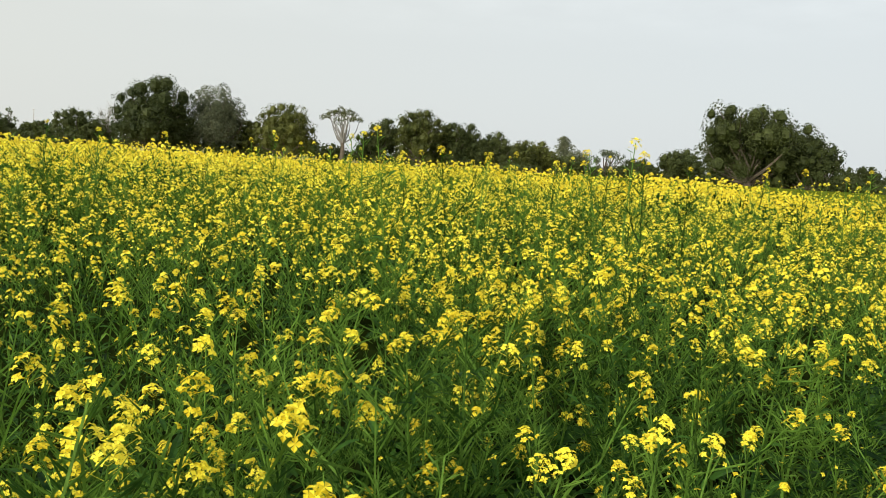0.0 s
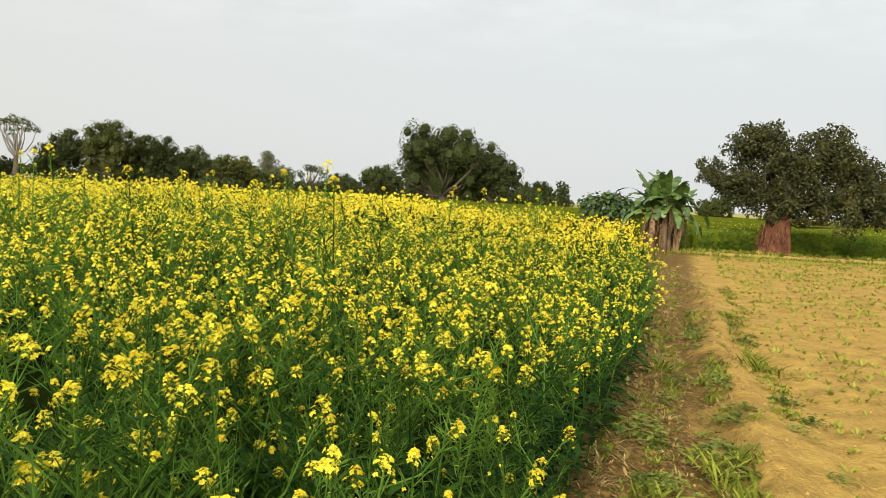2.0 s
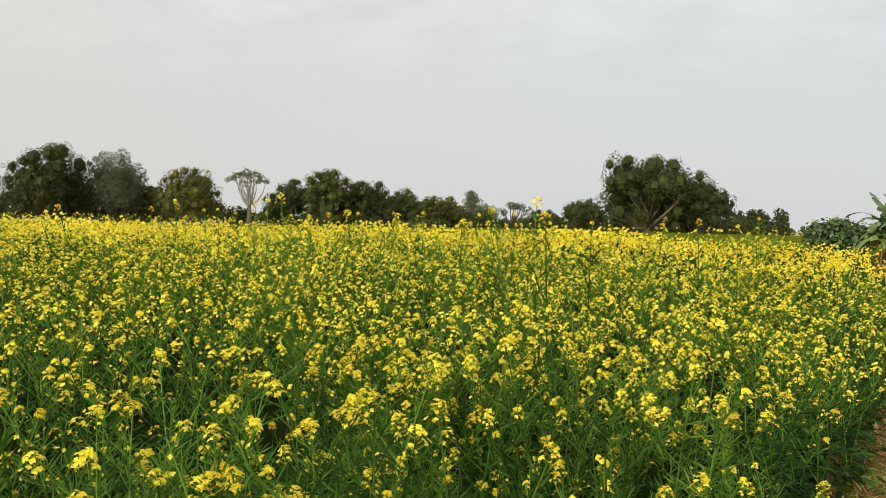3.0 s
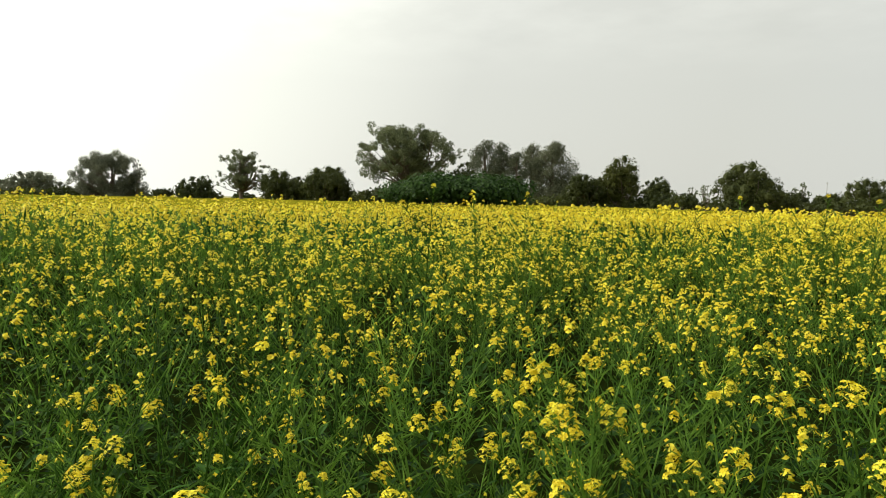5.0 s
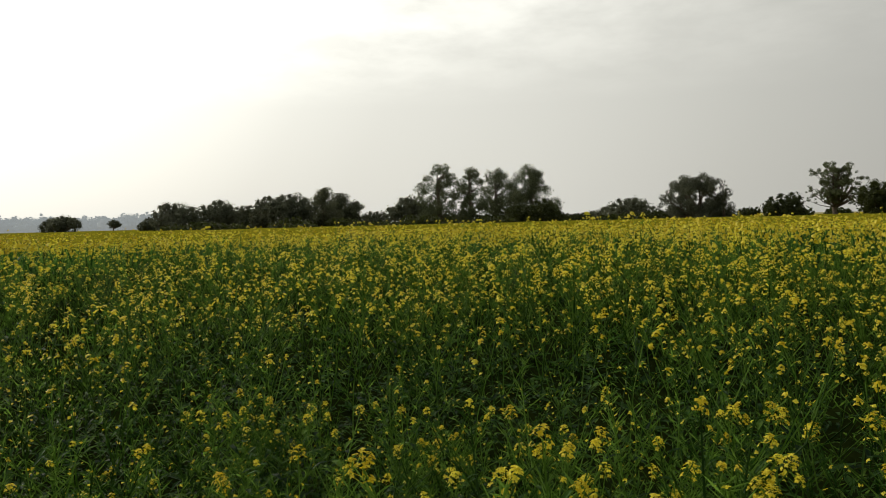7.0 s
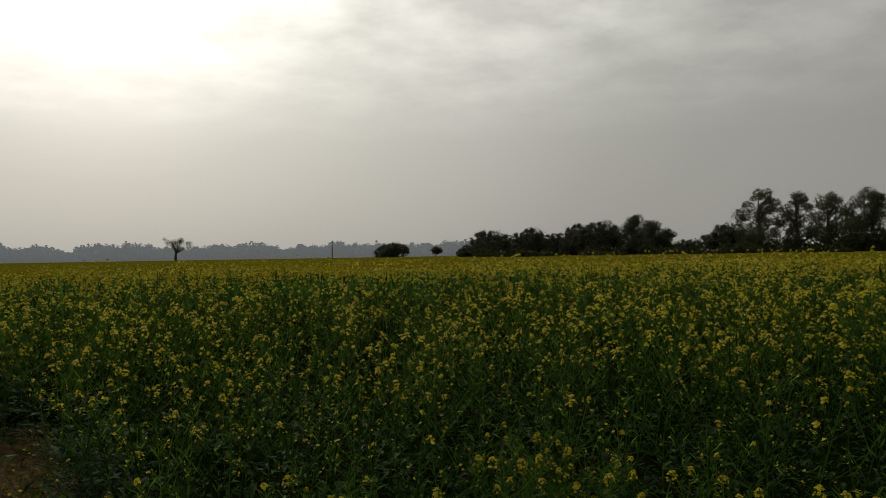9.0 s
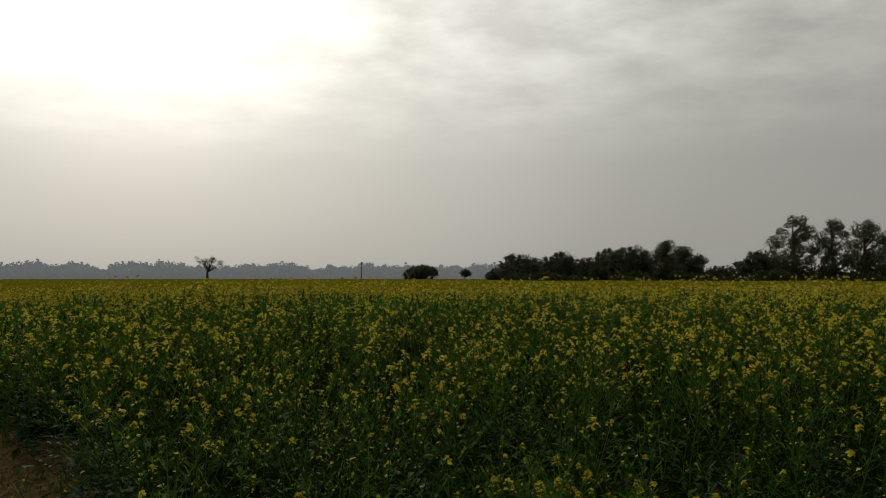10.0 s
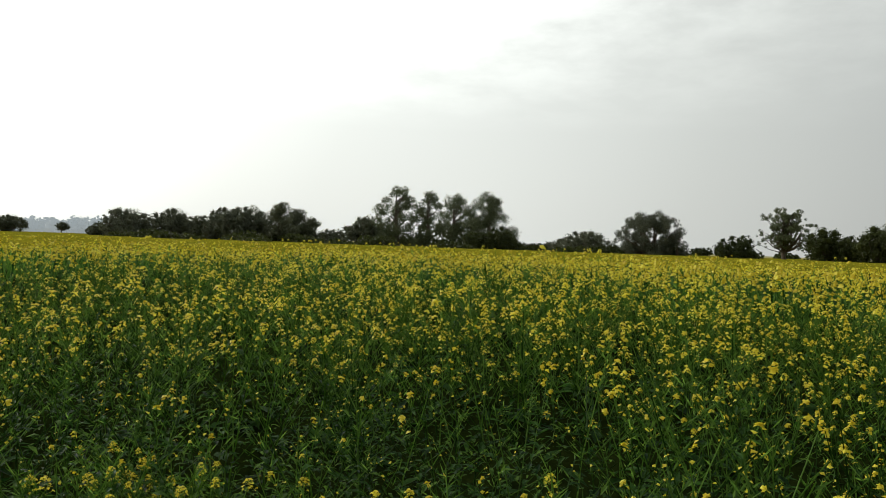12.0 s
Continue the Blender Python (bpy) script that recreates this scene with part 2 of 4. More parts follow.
class Pile:
    """Collects quads with a material number each."""

    def __init__(self):
        self.v, self.f, self.m, self.n = [], [], [], 0

    def add(self, v, f, mat=0):
        v, f = np.asarray(v, float).reshape(-1, 3), np.asarray(f, int).reshape(-1, 4)
        self.v.append(v)
        self.f.append(f + self.n)
        self.m.append(np.full(len(f), mat))
        self.n += len(v)
        return self

    def arrays(self):
        return np.concatenate(self.v), np.concatenate(self.f), np.concatenate(self.m)

    def mesh(self, name, mats, smooth=False):
        v, f, m = self.arrays()
        return raw(name, v, f, mats, m, smooth)


def part(name, pile, mats, parent, label="", smooth=False):
    ob = new(name, pile.mesh(name, mats if isinstance(mats, list) else [mats], smooth))
    ob.parent = parent
    return tagged(ob, label)


def tube(points, radii, sides=5):
    """A tapered tube along points."""
    p, r = np.asarray(points, float), np.asarray(radii, float)
    d = np.gradient(p, axis=0)
    d /= np.linalg.norm(d, axis=1)[:, None] + 1e-9
    ref = np.array([1.0, 0, 0]) if abs(d[:, 2]).mean() > 0.7 else np.array([0, 0, 1.0])
    a = np.cross(d, ref)
    a /= np.linalg.norm(a, axis=1)[:, None] + 1e-9
    b = np.cross(d, a)
    ang = np.arange(sides) * math.tau / sides
    v = p[:, None] + r[:, None, None] * (np.cos(ang)[None, :, None] * a[:, None] + np.sin(ang)[None, :, None] * b[:, None])
    f = []
    for i in range(len(p) - 1):
        for j in range(sides):
            k = (j + 1) % sides
            f.append((i * sides + j, i * sides + k, (i + 1) * sides + k, (i + 1) * sides + j))
    return v.reshape(-1, 3), f


def blade(base, tip, width, sag, rise=0.0, steps=3):
    """A leaf: a strip from base to tip, widest in the middle, folded along its rib and sagging."""
    base, tip = np.asarray(base, float), np.asarray(tip, float)
    d = tip - base
    side = np.cross(d, (0, 0, 1))
    side = side / (np.linalg.norm(side) + 1e-9)
    v, f = [], []
    if steps == 1:
        m = base + d * 0.5 - np.array([0, 0, sag * 0.3])
        t = tip - np.array([0, 0, sag])
        return [base, m - side * width / 2, t, m + side * width / 2, m - (0, 0, width * 0.2)], [(0, 4, 2, 1), (0, 3, 2, 4)]
    for i in range(steps + 1):
        s = i / steps
        w = width * (math.sin(math.pi * min(1, 0.12 + s * 0.86)) ** 0.8)
        c = base + d * s + np.array([0, 0, rise * math.sin(math.pi * s) - sag * s * s])
        v += [c - side * w / 2 + (0, 0, w * 0.18), c, c + side * w / 2 + (0, 0, w * 0.18)]
        if i:
            k = 3 * i
            f += [(k - 3, k - 2, k + 1, k), (k - 2, k - 1, k + 2, k + 1)]
    return v, f


def cards(rng, centres, sizes, normals=None, lean=0.9, aspect=0.55):
    """One small leaf, a folded rhomb, at each centre, turned at random about the given normals."""
    n = len(centres)
    if normals is None:
        normals = np.zeros((n, 3))
    nn = normals + rng.normal(0, lean, (n, 3))
    nn /= np.linalg.norm(nn, axis=1)[:, None] + 1e-9
    t = np.cross(nn, rng.normal(0, 1, (n, 3)))
    t /= np.linalg.norm(t, axis=1)[:, None] + 1e-9
    b = np.cross(nn, t)
    s = np.asarray(sizes).reshape(-1, 1)
    v = np.stack([centres - t * s * 0.5, centres + b * s * 0.5 * aspect + nn * s * 0.08,
                  centres + t * s * 0.5, centres - b * s * 0.5 * aspect + nn * s * 0.08], 1).reshape(-1, 3)
    return v, np.arange(4 * n).reshape(-1, 4)


def scatter(template, xyz, yaw, scale, lean=None):
    """Copies of a template (v, f, m) at many places, as one array."""
    v, f, m = template
    n = len(xyz)
    c, s = np.cos(yaw), np.sin(yaw)
    x = (v[:, 0][None] * c[:, None] - v[:, 1][None] * s[:, None]) * scale[:, None]
    y = (v[:, 0][None] * s[:, None] + v[:, 1][None] * c[:, None]) * scale[:, None]
    z = np.repeat(v[:, 2][None], n, 0) * scale[:, None]
    if lean is not None:
        x = x + z * lean[:, 0][:, None]
        y = y + z * lean[:, 1][:, None]
    out = np.stack([x + xyz[:, 0][:, None], y + xyz[:, 1][:, None], z + xyz[:, 2][:, None]], 2).reshape(-1, 3)
    ff = (f[None] + (np.arange(n) * len(v))[:, None, None]).reshape(-1, 4)
    return out, ff, np.tile(m, n)


def joined(name, chunks, mats):
    vs, fs, ms, k = [], [], [], 0
    for v, f, m in chunks:
        vs.append(v)
        fs.append(f + k)
        ms.append(m)
        k += len(v)
    return new(name, raw(name, np.concatenate(vs), np.concatenate(fs), mats, np.concatenate(ms)))


# ---- ground: one sheet to the horizon ----
def steps(spans):
    out = []
    for a, b, n in spans:
        out += list(np.linspace(a, b, n, endpoint=False))
    return np.array(out + [spans[-1][1]])


def soil_material():
    m = bpy.data.materials.new("soil")
    m.use_nodes = True
    n, l = m.node_tree.nodes, m.node_tree.links
    b = n["Principled BSDF"]
    co = n.new("ShaderNodeTexCoord")
    turn = n.new("ShaderNodeMapping")
    turn.vector_type = "POINT"
    turn.inputs["Rotation"].default_value = (0, 0, -math.atan2(ALONG.y, ALONG.x))
    l.new(co.outputs["Object"], turn.inputs[0])
    sep = n.new("ShaderNodeSeparateXYZ")
    l.new(turn.outputs[0], sep.inputs[0])

    def noise_(scale, detail=5, rough=0.6):
        k = n.new("ShaderNodeTexNoise")
        k.inputs["Scale"].default_value, k.inputs["Detail"].default_value, k.inputs["Roughness"].default_value = scale, detail, rough
        l.new(co.outputs["Object"], k.inputs["Vector"])
        return k.outputs["Fac"]

    def ramp(fac, stops):
        k = n.new("ShaderNodeValToRGB")
        e = k.color_ramp.elements
        e[0].position, e[0].color = stops[0][0], (*stops[0][1], 1)
        e[1].position, e[1].color = stops[-1][0], (*stops[-1][1], 1)
        for p, c in stops[1:-1]:
            e.new(p).color = (*c, 1)
        l.new(fac, k.inputs[0])
        return k.outputs[0]

    def blend(fac, a, c):
        k = n.new("ShaderNodeMix")
        k.data_type = "RGBA"
        l.new(fac, k.inputs[0])
        l.new(a, k.inputs[6])
        l.new(c, k.inputs[7])
        return k.outputs[2]

    coarse, fine = noise_(2.6, 6, 0.65), noise_(22, 6, 0.7)
    tan_ = blend(fine, ramp(coarse, ((0.36, (0.163, 0.095, 0.020)), (0.64, (0.387, 0.251, 0.060)))),
                 ramp(fine, ((0.3, (0.163, 0.095, 0.020)), (0.7, (0.440, 0.290, 0.074)))))
    brown = ramp(fine, ((0.34, (0.040, 0.023, 0.006)), (0.5, (0.110, 0.065, 0.016)), (0.66, (0.238, 0.145, 0.037))))
    # the trodden, littered strip beside the crop
    wob = n.new("ShaderNodeMath")
    wob.operation = "MULTIPLY_ADD"
    wob.inputs[1].default_value = 1.3
    l.new(noise_(2.3, 4), wob.inputs[0])
    l.new(sep.outputs["Y"], wob.inputs[2])
    strip = n.new("ShaderNodeMapRange")
    strip.inputs["From Min"].default_value, strip.inputs["From Max"].default_value = 0.02, 0.40
    l.new(wob.outputs[0], strip.inputs["Value"])
    near = blend(strip.outputs[0], tan_, brown)
    # mixed fields far off
    far = ramp(noise_(0.02, 3), ((0.35, (0.10, 0.14, 0.03)), (0.5, (0.28, 0.24, 0.07)), (0.65, (0.30, 0.23, 0.11))))
    ln = n.new("ShaderNodeVectorMath")
    ln.operation = "LENGTH"
    l.new(co.outputs["Object"], ln.inputs[0])
    dist = n.new("ShaderNodeMapRange")
    dist.inputs["From Min"].default_value, dist.inputs["From Max"].default_value = 45, 70
    l.new(ln.outputs["Value"], dist.inputs["Value"])
    l.new(blend(dist.outputs[0], near, far), b.inputs["Base Color"])
    b.inputs["Roughness"].default_value = 0.95
    b.inputs["Specular IOR Level"].default_value = 0.15
    # shallow furrows between the rows of seedlings
    wave = n.new("ShaderNodeMath")
    wave.operation = "SINE"
    mul = n.new("ShaderNodeMath")
    mul.operation = "MULTIPLY"
    mul.inputs[1].default_value = math.tau / 0.27
    l.new(sep.outputs["Y"], mul.inputs[0])
    l.new(mul.outputs[0], wave.inputs[0])
    rough_ = n.new("ShaderNodeMath")
    rough_.operation = "MULTIPLY_ADD"
    rough_.inputs[1].default_value = 0.06
    l.new(wave.outputs[0], rough_.inputs[0])
    lumps = n.new("ShaderNodeMath")
    lumps.operation = "MULTIPLY_ADD"
    lumps.inputs[1].default_value = 1.3
    l.new(noise_(5.5, 4, 0.6), lumps.inputs[0])
    l.new(fine, lumps.inputs[2])
    l.new(lumps.outputs[0], rough_.inputs[2])
    bp = n.new("ShaderNodeBump")
    bp.inputs["Strength"].default_value, bp.inputs["Distance"].default_value = 0.6, 0.04
    l.new(rough_.outputs[0], bp.inputs["Height"])
    l.new(bp.outputs[0], b.inputs["Normal"])
    return m


SOIL = soil_material()


def build_ground():
    us = steps([(-2600, -200, 12), (-200, -12, 24), (-12, 3, 60), (3, 13, 190), (13, 34, 110), (34, 200, 30), (200, 2600, 12)])
    vs = steps([(-2600, -200, 12), (-200, -16, 24), (-16, -4, 50), (-4, 1.2, 80), (1.2, 20, 20), (20, 200, 20), (200, 2600, 12)])
    uu, vv = np.meshgrid(us, vs, indexing="ij")
    z = ground_height(uu, vv)
    x, y = plan(uu, vv)
    v = np.stack([x, y, z], 2).reshape(-1, 3)
    a, b = len(us), len(vs)
    i, j = np.meshgrid(np.arange(a - 1), np.arange(b - 1), indexing="ij")
    k = (i * b + j).ravel()
    f = np.stack([k, k + b, k + b + 1, k + 1], 1)
    ob = new("ground", raw("ground", v, f, [SOIL], None, True))
    tagged(ob, "dry sandy soil with a trodden rutted path", "ground", kind="structure")


build_ground()


# ---- trees ----
def crown_lumps(rng, kind, w, h, base):
    """Centres and radii of the bunches of leaves that make up a crown, and of the dark masses inside it."""
    r, half = w / 2, (h - base) / 2
    c, lumps, cores = np.array([0, 0, base + half]), [], []
    if kind in ("dense", "olive", "light", "dusty"):
        # several rounded masses of unlike size that run into one another, down to the ground
        masses = [(np.array([rng.uniform(-0.15, 0.15) * r, rng.uniform(-0.15, 0.15) * r, h - 0.30 * (h - base)]), 0.62 * r, 0.30 * (h - base))]
        for k in range(5):
            a = k * TURN / 5 + rng.uniform(-0.4, 0.4)
            mr, mh = rng.uniform(0.38, 0.56) * r, rng.uniform(0.24, 0.38) * (h - base)
            d = r - mr * rng.uniform(0.95, 1.1)
            masses.append((np.array([math.cos(a) * d, math.sin(a) * d, base + mh + rng.uniform(0, 0.34) * (h - base)]), mr, mh))
        masses.append((np.array([0, 0, base + 0.32 * (h - base)]), 0.78 * r, 0.32 * (h - base)))
        for m, mr, mh in masses:
            n = 20
            for i in range(n):
                a, q = i * 2.4 + rng.uniform(-0.4, 0.4), 1 - 1.7 * (i + 0.5) / n
                rad = math.sqrt(max(0.03, 1 - q * q))
                k = rng.uniform(0.70, 0.90)
                lumps.append((m + np.array([math.cos(a) * rad * mr * k, math.sin(a) * rad * mr * k, q * mh * k]),
                              rng.uniform(0.26, 0.44) * min(mr, mh * 1.3)))
            cores.append((m, 0.72 * min(mr, mh)))
    elif kind == "acacia":
        # a few loose sprays of unlike size round a fuller middle
        for k in range(52):
            outer = k % 2
            a, q, m = rng.uniform(0, TURN), rng.uniform(-0.7, 0.85), rng.uniform(0.10, 0.20) * r if outer else rng.uniform(0.16, 0.30) * r
            rad = (math.sqrt(max(0.05, 1 - q * q)) * r - 0.5 * m) * (rng.uniform(0.75, 1.1) if outer else rng.uniform(0.1, 0.7))
            o = c + np.array([math.cos(a) * rad, math.sin(a) * rad, q * half * 0.86])
            for i in range(7):
                lumps.append((o + rng.normal(0, 1, 3) * m * np.array([0.62, 0.62, 0.40]), rng.uniform(0.22, 0.46) * m))
    elif kind == "loose":
        # bunches hung along spreading limbs, with sky between them
        for k in range(44):
            a, q, m = rng.uniform(0, TURN), rng.uniform(-0.95, 0.95), rng.uniform(0.20, 0.36) * r
            rad = (math.sqrt(max(0.08, 1 - max(0.0, q) ** 2)) * r - 0.55 * m) * rng.uniform(0.15, 1) ** 0.5
            o = c + np.array([math.cos(a) * rad, math.sin(a) * rad, q * half * 0.88])
            for i in range(6):
                lumps.append((o + rng.normal(0, 1, 3) * m * np.array([0.55, 0.55, 0.32]), rng.uniform(0.26, 0.50) * m))
    elif kind == "flattop":
        # a thin dome of leaves held up on bare forked limbs
        for i in range(64):
            a, rad = rng.uniform(0, TURN), math.sqrt(rng.uniform(0, 1))
            z = h - 0.06 * h - 0.20 * h * rad ** 2.2 + rng.normal(0, 0.02) * h
            lumps.append((np.array([math.cos(a) * rad * r * 0.95, math.sin(a) * rad * r * 0.95, z]), rng.uniform(0.07, 0.15) * r))
    elif kind == "roundtop":
        for i in range(40):
            d = rng.normal(0, 1, 3)
            d = d / np.linalg.norm(d) * rng.uniform(0.3, 0.85)
            lumps.append((c + d * np.array([r, r, half]), rng.uniform(0.16, 0.3) * r))
    elif kind in ("poplar", "eucal"):
        n = 64 if kind == "poplar" else 58
        for i in range(n):
            s = (i + rng.uniform(0, 1)) / n
            side = math.sin(math.pi * (0.16 + 0.80 * s)) ** 0.7 if kind == "eucal" else 0.16 + 0.8 * min(1, 2.2 * (1 - s)) ** 0.8
            rad = r * side * math.sqrt(rng.uniform(0.02, 1.0))
            a = rng.uniform(0, TURN)
            lumps.append((np.array([math.cos(a) * rad, math.sin(a) * rad, base + (h - base) * (0.03 + 0.94 * s)]),
                          rng.uniform(0.18, 0.38) * r * (1.15 - 0.45 * s) * (1.25 if kind == "poplar" else 1)))
    elif kind == "umbrella":
        for i in range(16):
            a, rad = rng.uniform(0, TURN), r * rng.uniform(0.1, 0.9)
            lumps.append((np.array([math.cos(a) * rad, math.sin(a) * rad, h - rng.choice([0.4, 1.3, 2.0]) - 0.3 * rad / r]),
                          rng.uniform(0.10, 0.2) * r))
    else:
        for i in range(30):
            a, q = rng.uniform(0, TURN), rng.uniform(-0.8, 1)
            rad = math.sqrt(max(0.05, 1 - q * q)) * rng.uniform(0.4, 1)
            lumps.append((c + np.array([math.cos(a) * rad * r * 0.9, math.sin(a) * rad * r * 0.9, q * half * 0.9]),
                          rng.uniform(0.10, 0.22) * r))
    return lumps, cores


LOOKS = {  # leaf material, leaf density, leaf size, crown base (share of height), core
    "dense": (DENSE, 0.72, 0.80, 0.0, True), "olive": (OLIVE, 0.75, 0.80, 0.02, True), "light": (PALE, 1.5, 0.80, 0.0, True),
    "mango": (MANGO, 1.0, 1.0, 0.2, True), "acacia": (FEATHER, 2.2, 0.70, 0.16, False), "poplar": (PALE, 1.35, 0.85, 0.0, True),
    "eucal": (FEATHER, 1.7, 0.8, 0.08, False), "sparse": (FEATHER, 1.3, 0.9, 0.08, False), "bare": (PALE, 0.30, 0.8, 0.3, False),
    "umbrella": (HAZED, 0.9, 0.6, 0.4, False), "loose": (HAZED, 2.1, 0.75, 0.0, False), "dusty": (HAZED, 0.75, 0.80, 0.0, True),
    "flattop": (OLIVE, 1.1, 0.7, 0.3, False), "roundtop": (HAZED, 1.6, 0.9, 0.35, False),
}
WORDS = {
    "dense": ("broad dark green tree with a dense rounded crown", "tree"),
    "olive": ("rounded tree with yellowish green sunlit crown", "tree"),
    "light": ("grey-green leafy tree with a loose crown", "tree"),
    "acacia": ("feathery spreading tree with a see-through crown", "tree"),
    "poplar": ("tall narrow grey-green tree in a row", "tree"),
    "eucal": ("tall slender tree with airy clumps of leaves", "tree"),
    "sparse": ("small thin-leaved tree at the field's far side", "tree"),
    "bare": ("nearly leafless tree with pale forked branches", "tree"),
    "dusty": ("rounded tree beyond the field, leaf colour greyed for haze", "tree"),
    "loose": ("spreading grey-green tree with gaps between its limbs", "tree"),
    "flattop": ("flat-topped tree with bare pale forked limbs", "tree"),
    "roundtop": ("small round-topped tree on a thin trunk", "tree"),
    "umbrella": ("far flat-topped tree with tiers of leaves", "tree"),
}


def icoball(rng, c, r, k=7, m=5):
    """A lumpy closed ball of quads: a small UV ball with its poles pinched."""
    v, f = [], []
    for i in range(m + 1):
        t = math.pi * (0.04 + 0.92 * i / m)
        for j in range(k):
            a = math.tau * j / k
            q = r * rng.uniform(0.8, 1.1)
            v.append(c + q * np.array([math.sin(t) * math.cos(a), math.sin(t) * math.sin(a), math.cos(t)]))
    for i in range(m):
        for j in range(k):
            f.append((i * k + j, (i + 1) * k + j, (i + 1) * k + (j + 1) % k, i * k + (j + 1) % k))
    return v, f


def build_tree(kind, x, y, w, h, seed, leaf=0.42, bark=None, per_area=5.0, trunk_r=None, name="tree", lumps=None):
    rng = np.random.default_rng(seed)
    mat, dens, size, share, core = LOOKS[kind]
    base = h * share
    root = new(name)
    root.location = (x, y, 0)
    lumps, cores = lumps or crown_lumps(rng, kind, w, h, base)
    wood = Pile()
    tr = trunk_r or (0.035 * h + 0.02 * w)
    fork = np.array([rng.uniform(-0.05, 0.05) * w, rng.uniform(-0.05, 0.05) * w, base + 0.12 * (h - base)])
    if kind in ("poplar", "eucal"):
        fork = np.array([0, 0, h * 0.86])
    z = np.linspace(0, 1, 6)
    flare = 1 + (0.6 * np.exp(-z * 9) if kind != "mango" else 0.38 * np.exp(-z * 3))
    pts = fork[None] * z[:, None] + np.stack([np.sin(z * 3) * 0.02 * w, np.cos(z * 2.6) * 0.02 * w - 0.02 * w, z * 0 - 0.15 * (1 - z)], 1)
    wood.add(*tube(pts, tr * flare * (1 - {"poplar": 0.85, "eucal": 0.85, "mango": 0.2}.get(kind, 0.45) * z), 24 if kind == "mango" else 8))
    if kind == "mango":
        # buttressed, furrowed bole
        v = wood.v[0]
        ang, rr = np.arctan2(v[:, 1], v[:, 0]), np.hypot(v[:, 0], v[:, 1])
        k = 1 + 0.09 * np.sin(ang * 5 + v[:, 2]) + 0.05 * np.sin(ang * 9 - 2 * v[:, 2])
        v[:, 0], v[:, 1] = v[:, 0] * k, v[:, 1] * k
    part("trunk", wood, bark or BARK, root, smooth=True)
    limbs = Pile()
    for i, (c, r) in enumerate(cores + lumps):
        if i >= len(cores) and ((kind == "mango") or (cores or kind in ("poplar", "eucal", "acacia", "loose", "flattop")) and i % 4):
            continue
        if kind == "mango" and c[0] * 0.72 - c[1] * 0.69 < -1.2:
            continue
        if kind in ("poplar", "eucal"):
            s = np.array([0, 0, max(0.4, c[2] - 0.5 * w * 0.5)])
            s[2] = min(s[2], h * 0.84)
        else:
            s = fork * rng.uniform(0.85, 1.0)
        q = np.linspace(0, 1, 4)[:, None]
        bend = np.sin(q * math.pi) * rng.normal(0, 0.05 * w, 3)
        limbs.add(*tube(s + (c - s) * q + bend, tr * {"mango": 0.09, "acacia": 0.2}.get(kind, 0.35) * np.array([1, 0.7, 0.45, 0.18]), 4))
        if kind == "bare":
            for _ in range(5):
                e = c + rng.normal(0, r * 1.2, 3) + (0, 0, r * 0.6)
                limbs.add(*tube([c, (c + e) / 2 + rng.normal(0, 0.05 * r, 3), e], tr * np.array([0.12, 0.07, 0.03]), 3))
    part("limb", limbs, BARK if kind not in ("bare", "flattop") else POLE, root)
    crown = Pile()
    for c, r in lumps + cores:
        n = max(6, int((0.9 if kind in ("dense", "olive", "light", "dusty") else 1.2) * per_area * dens * 4 * math.pi * r * r / (leaf * size) ** 2 * 0.16))
        d = rng.normal(0, 1, (n, 3))
        d /= np.linalg.norm(d, axis=1)[:, None]
        rad = r * (rng.uniform(0.70, 1.05, n) if kind in ("dense", "olive", "light", "dusty") else rng.uniform(0.62, 1.14, n)) * (1 + 0.18 * np.sin(d[:, 0] * 5 + c[0]) * np.sin(d[:, 2] * 4 + c[1]))
        p = c + d * rad[:, None] * np.array([1, 1, 0.86])
        crown.add(*cards(rng, p, leaf * size * rng.uniform(0.6, 1.25, n), d + (0, 0, 0.35), 0.55, 0.75 if kind in ("dense", "olive", "dusty") else 0.55))
    for c, r in cores:
        crown.add(*icoball(rng, c, r * (0.45 if kind == "light" else 0.66)))
    if kind in ("dense", "olive", "dusty") and name == "tree":
        for c, r in lumps[::2]:
            crown.add(*icoball(rng, c, r * 0.62, 5, 3))
    part("crown", crown, mat, root)
    if name == "shrub":
        tagged(root, "low dark green scrub between the far trees", "shrub", "scrub between the trees")
    elif kind in WORDS:
        tagged(root, WORDS[kind][0], WORDS[kind][1], "trees round the fields")
    return root


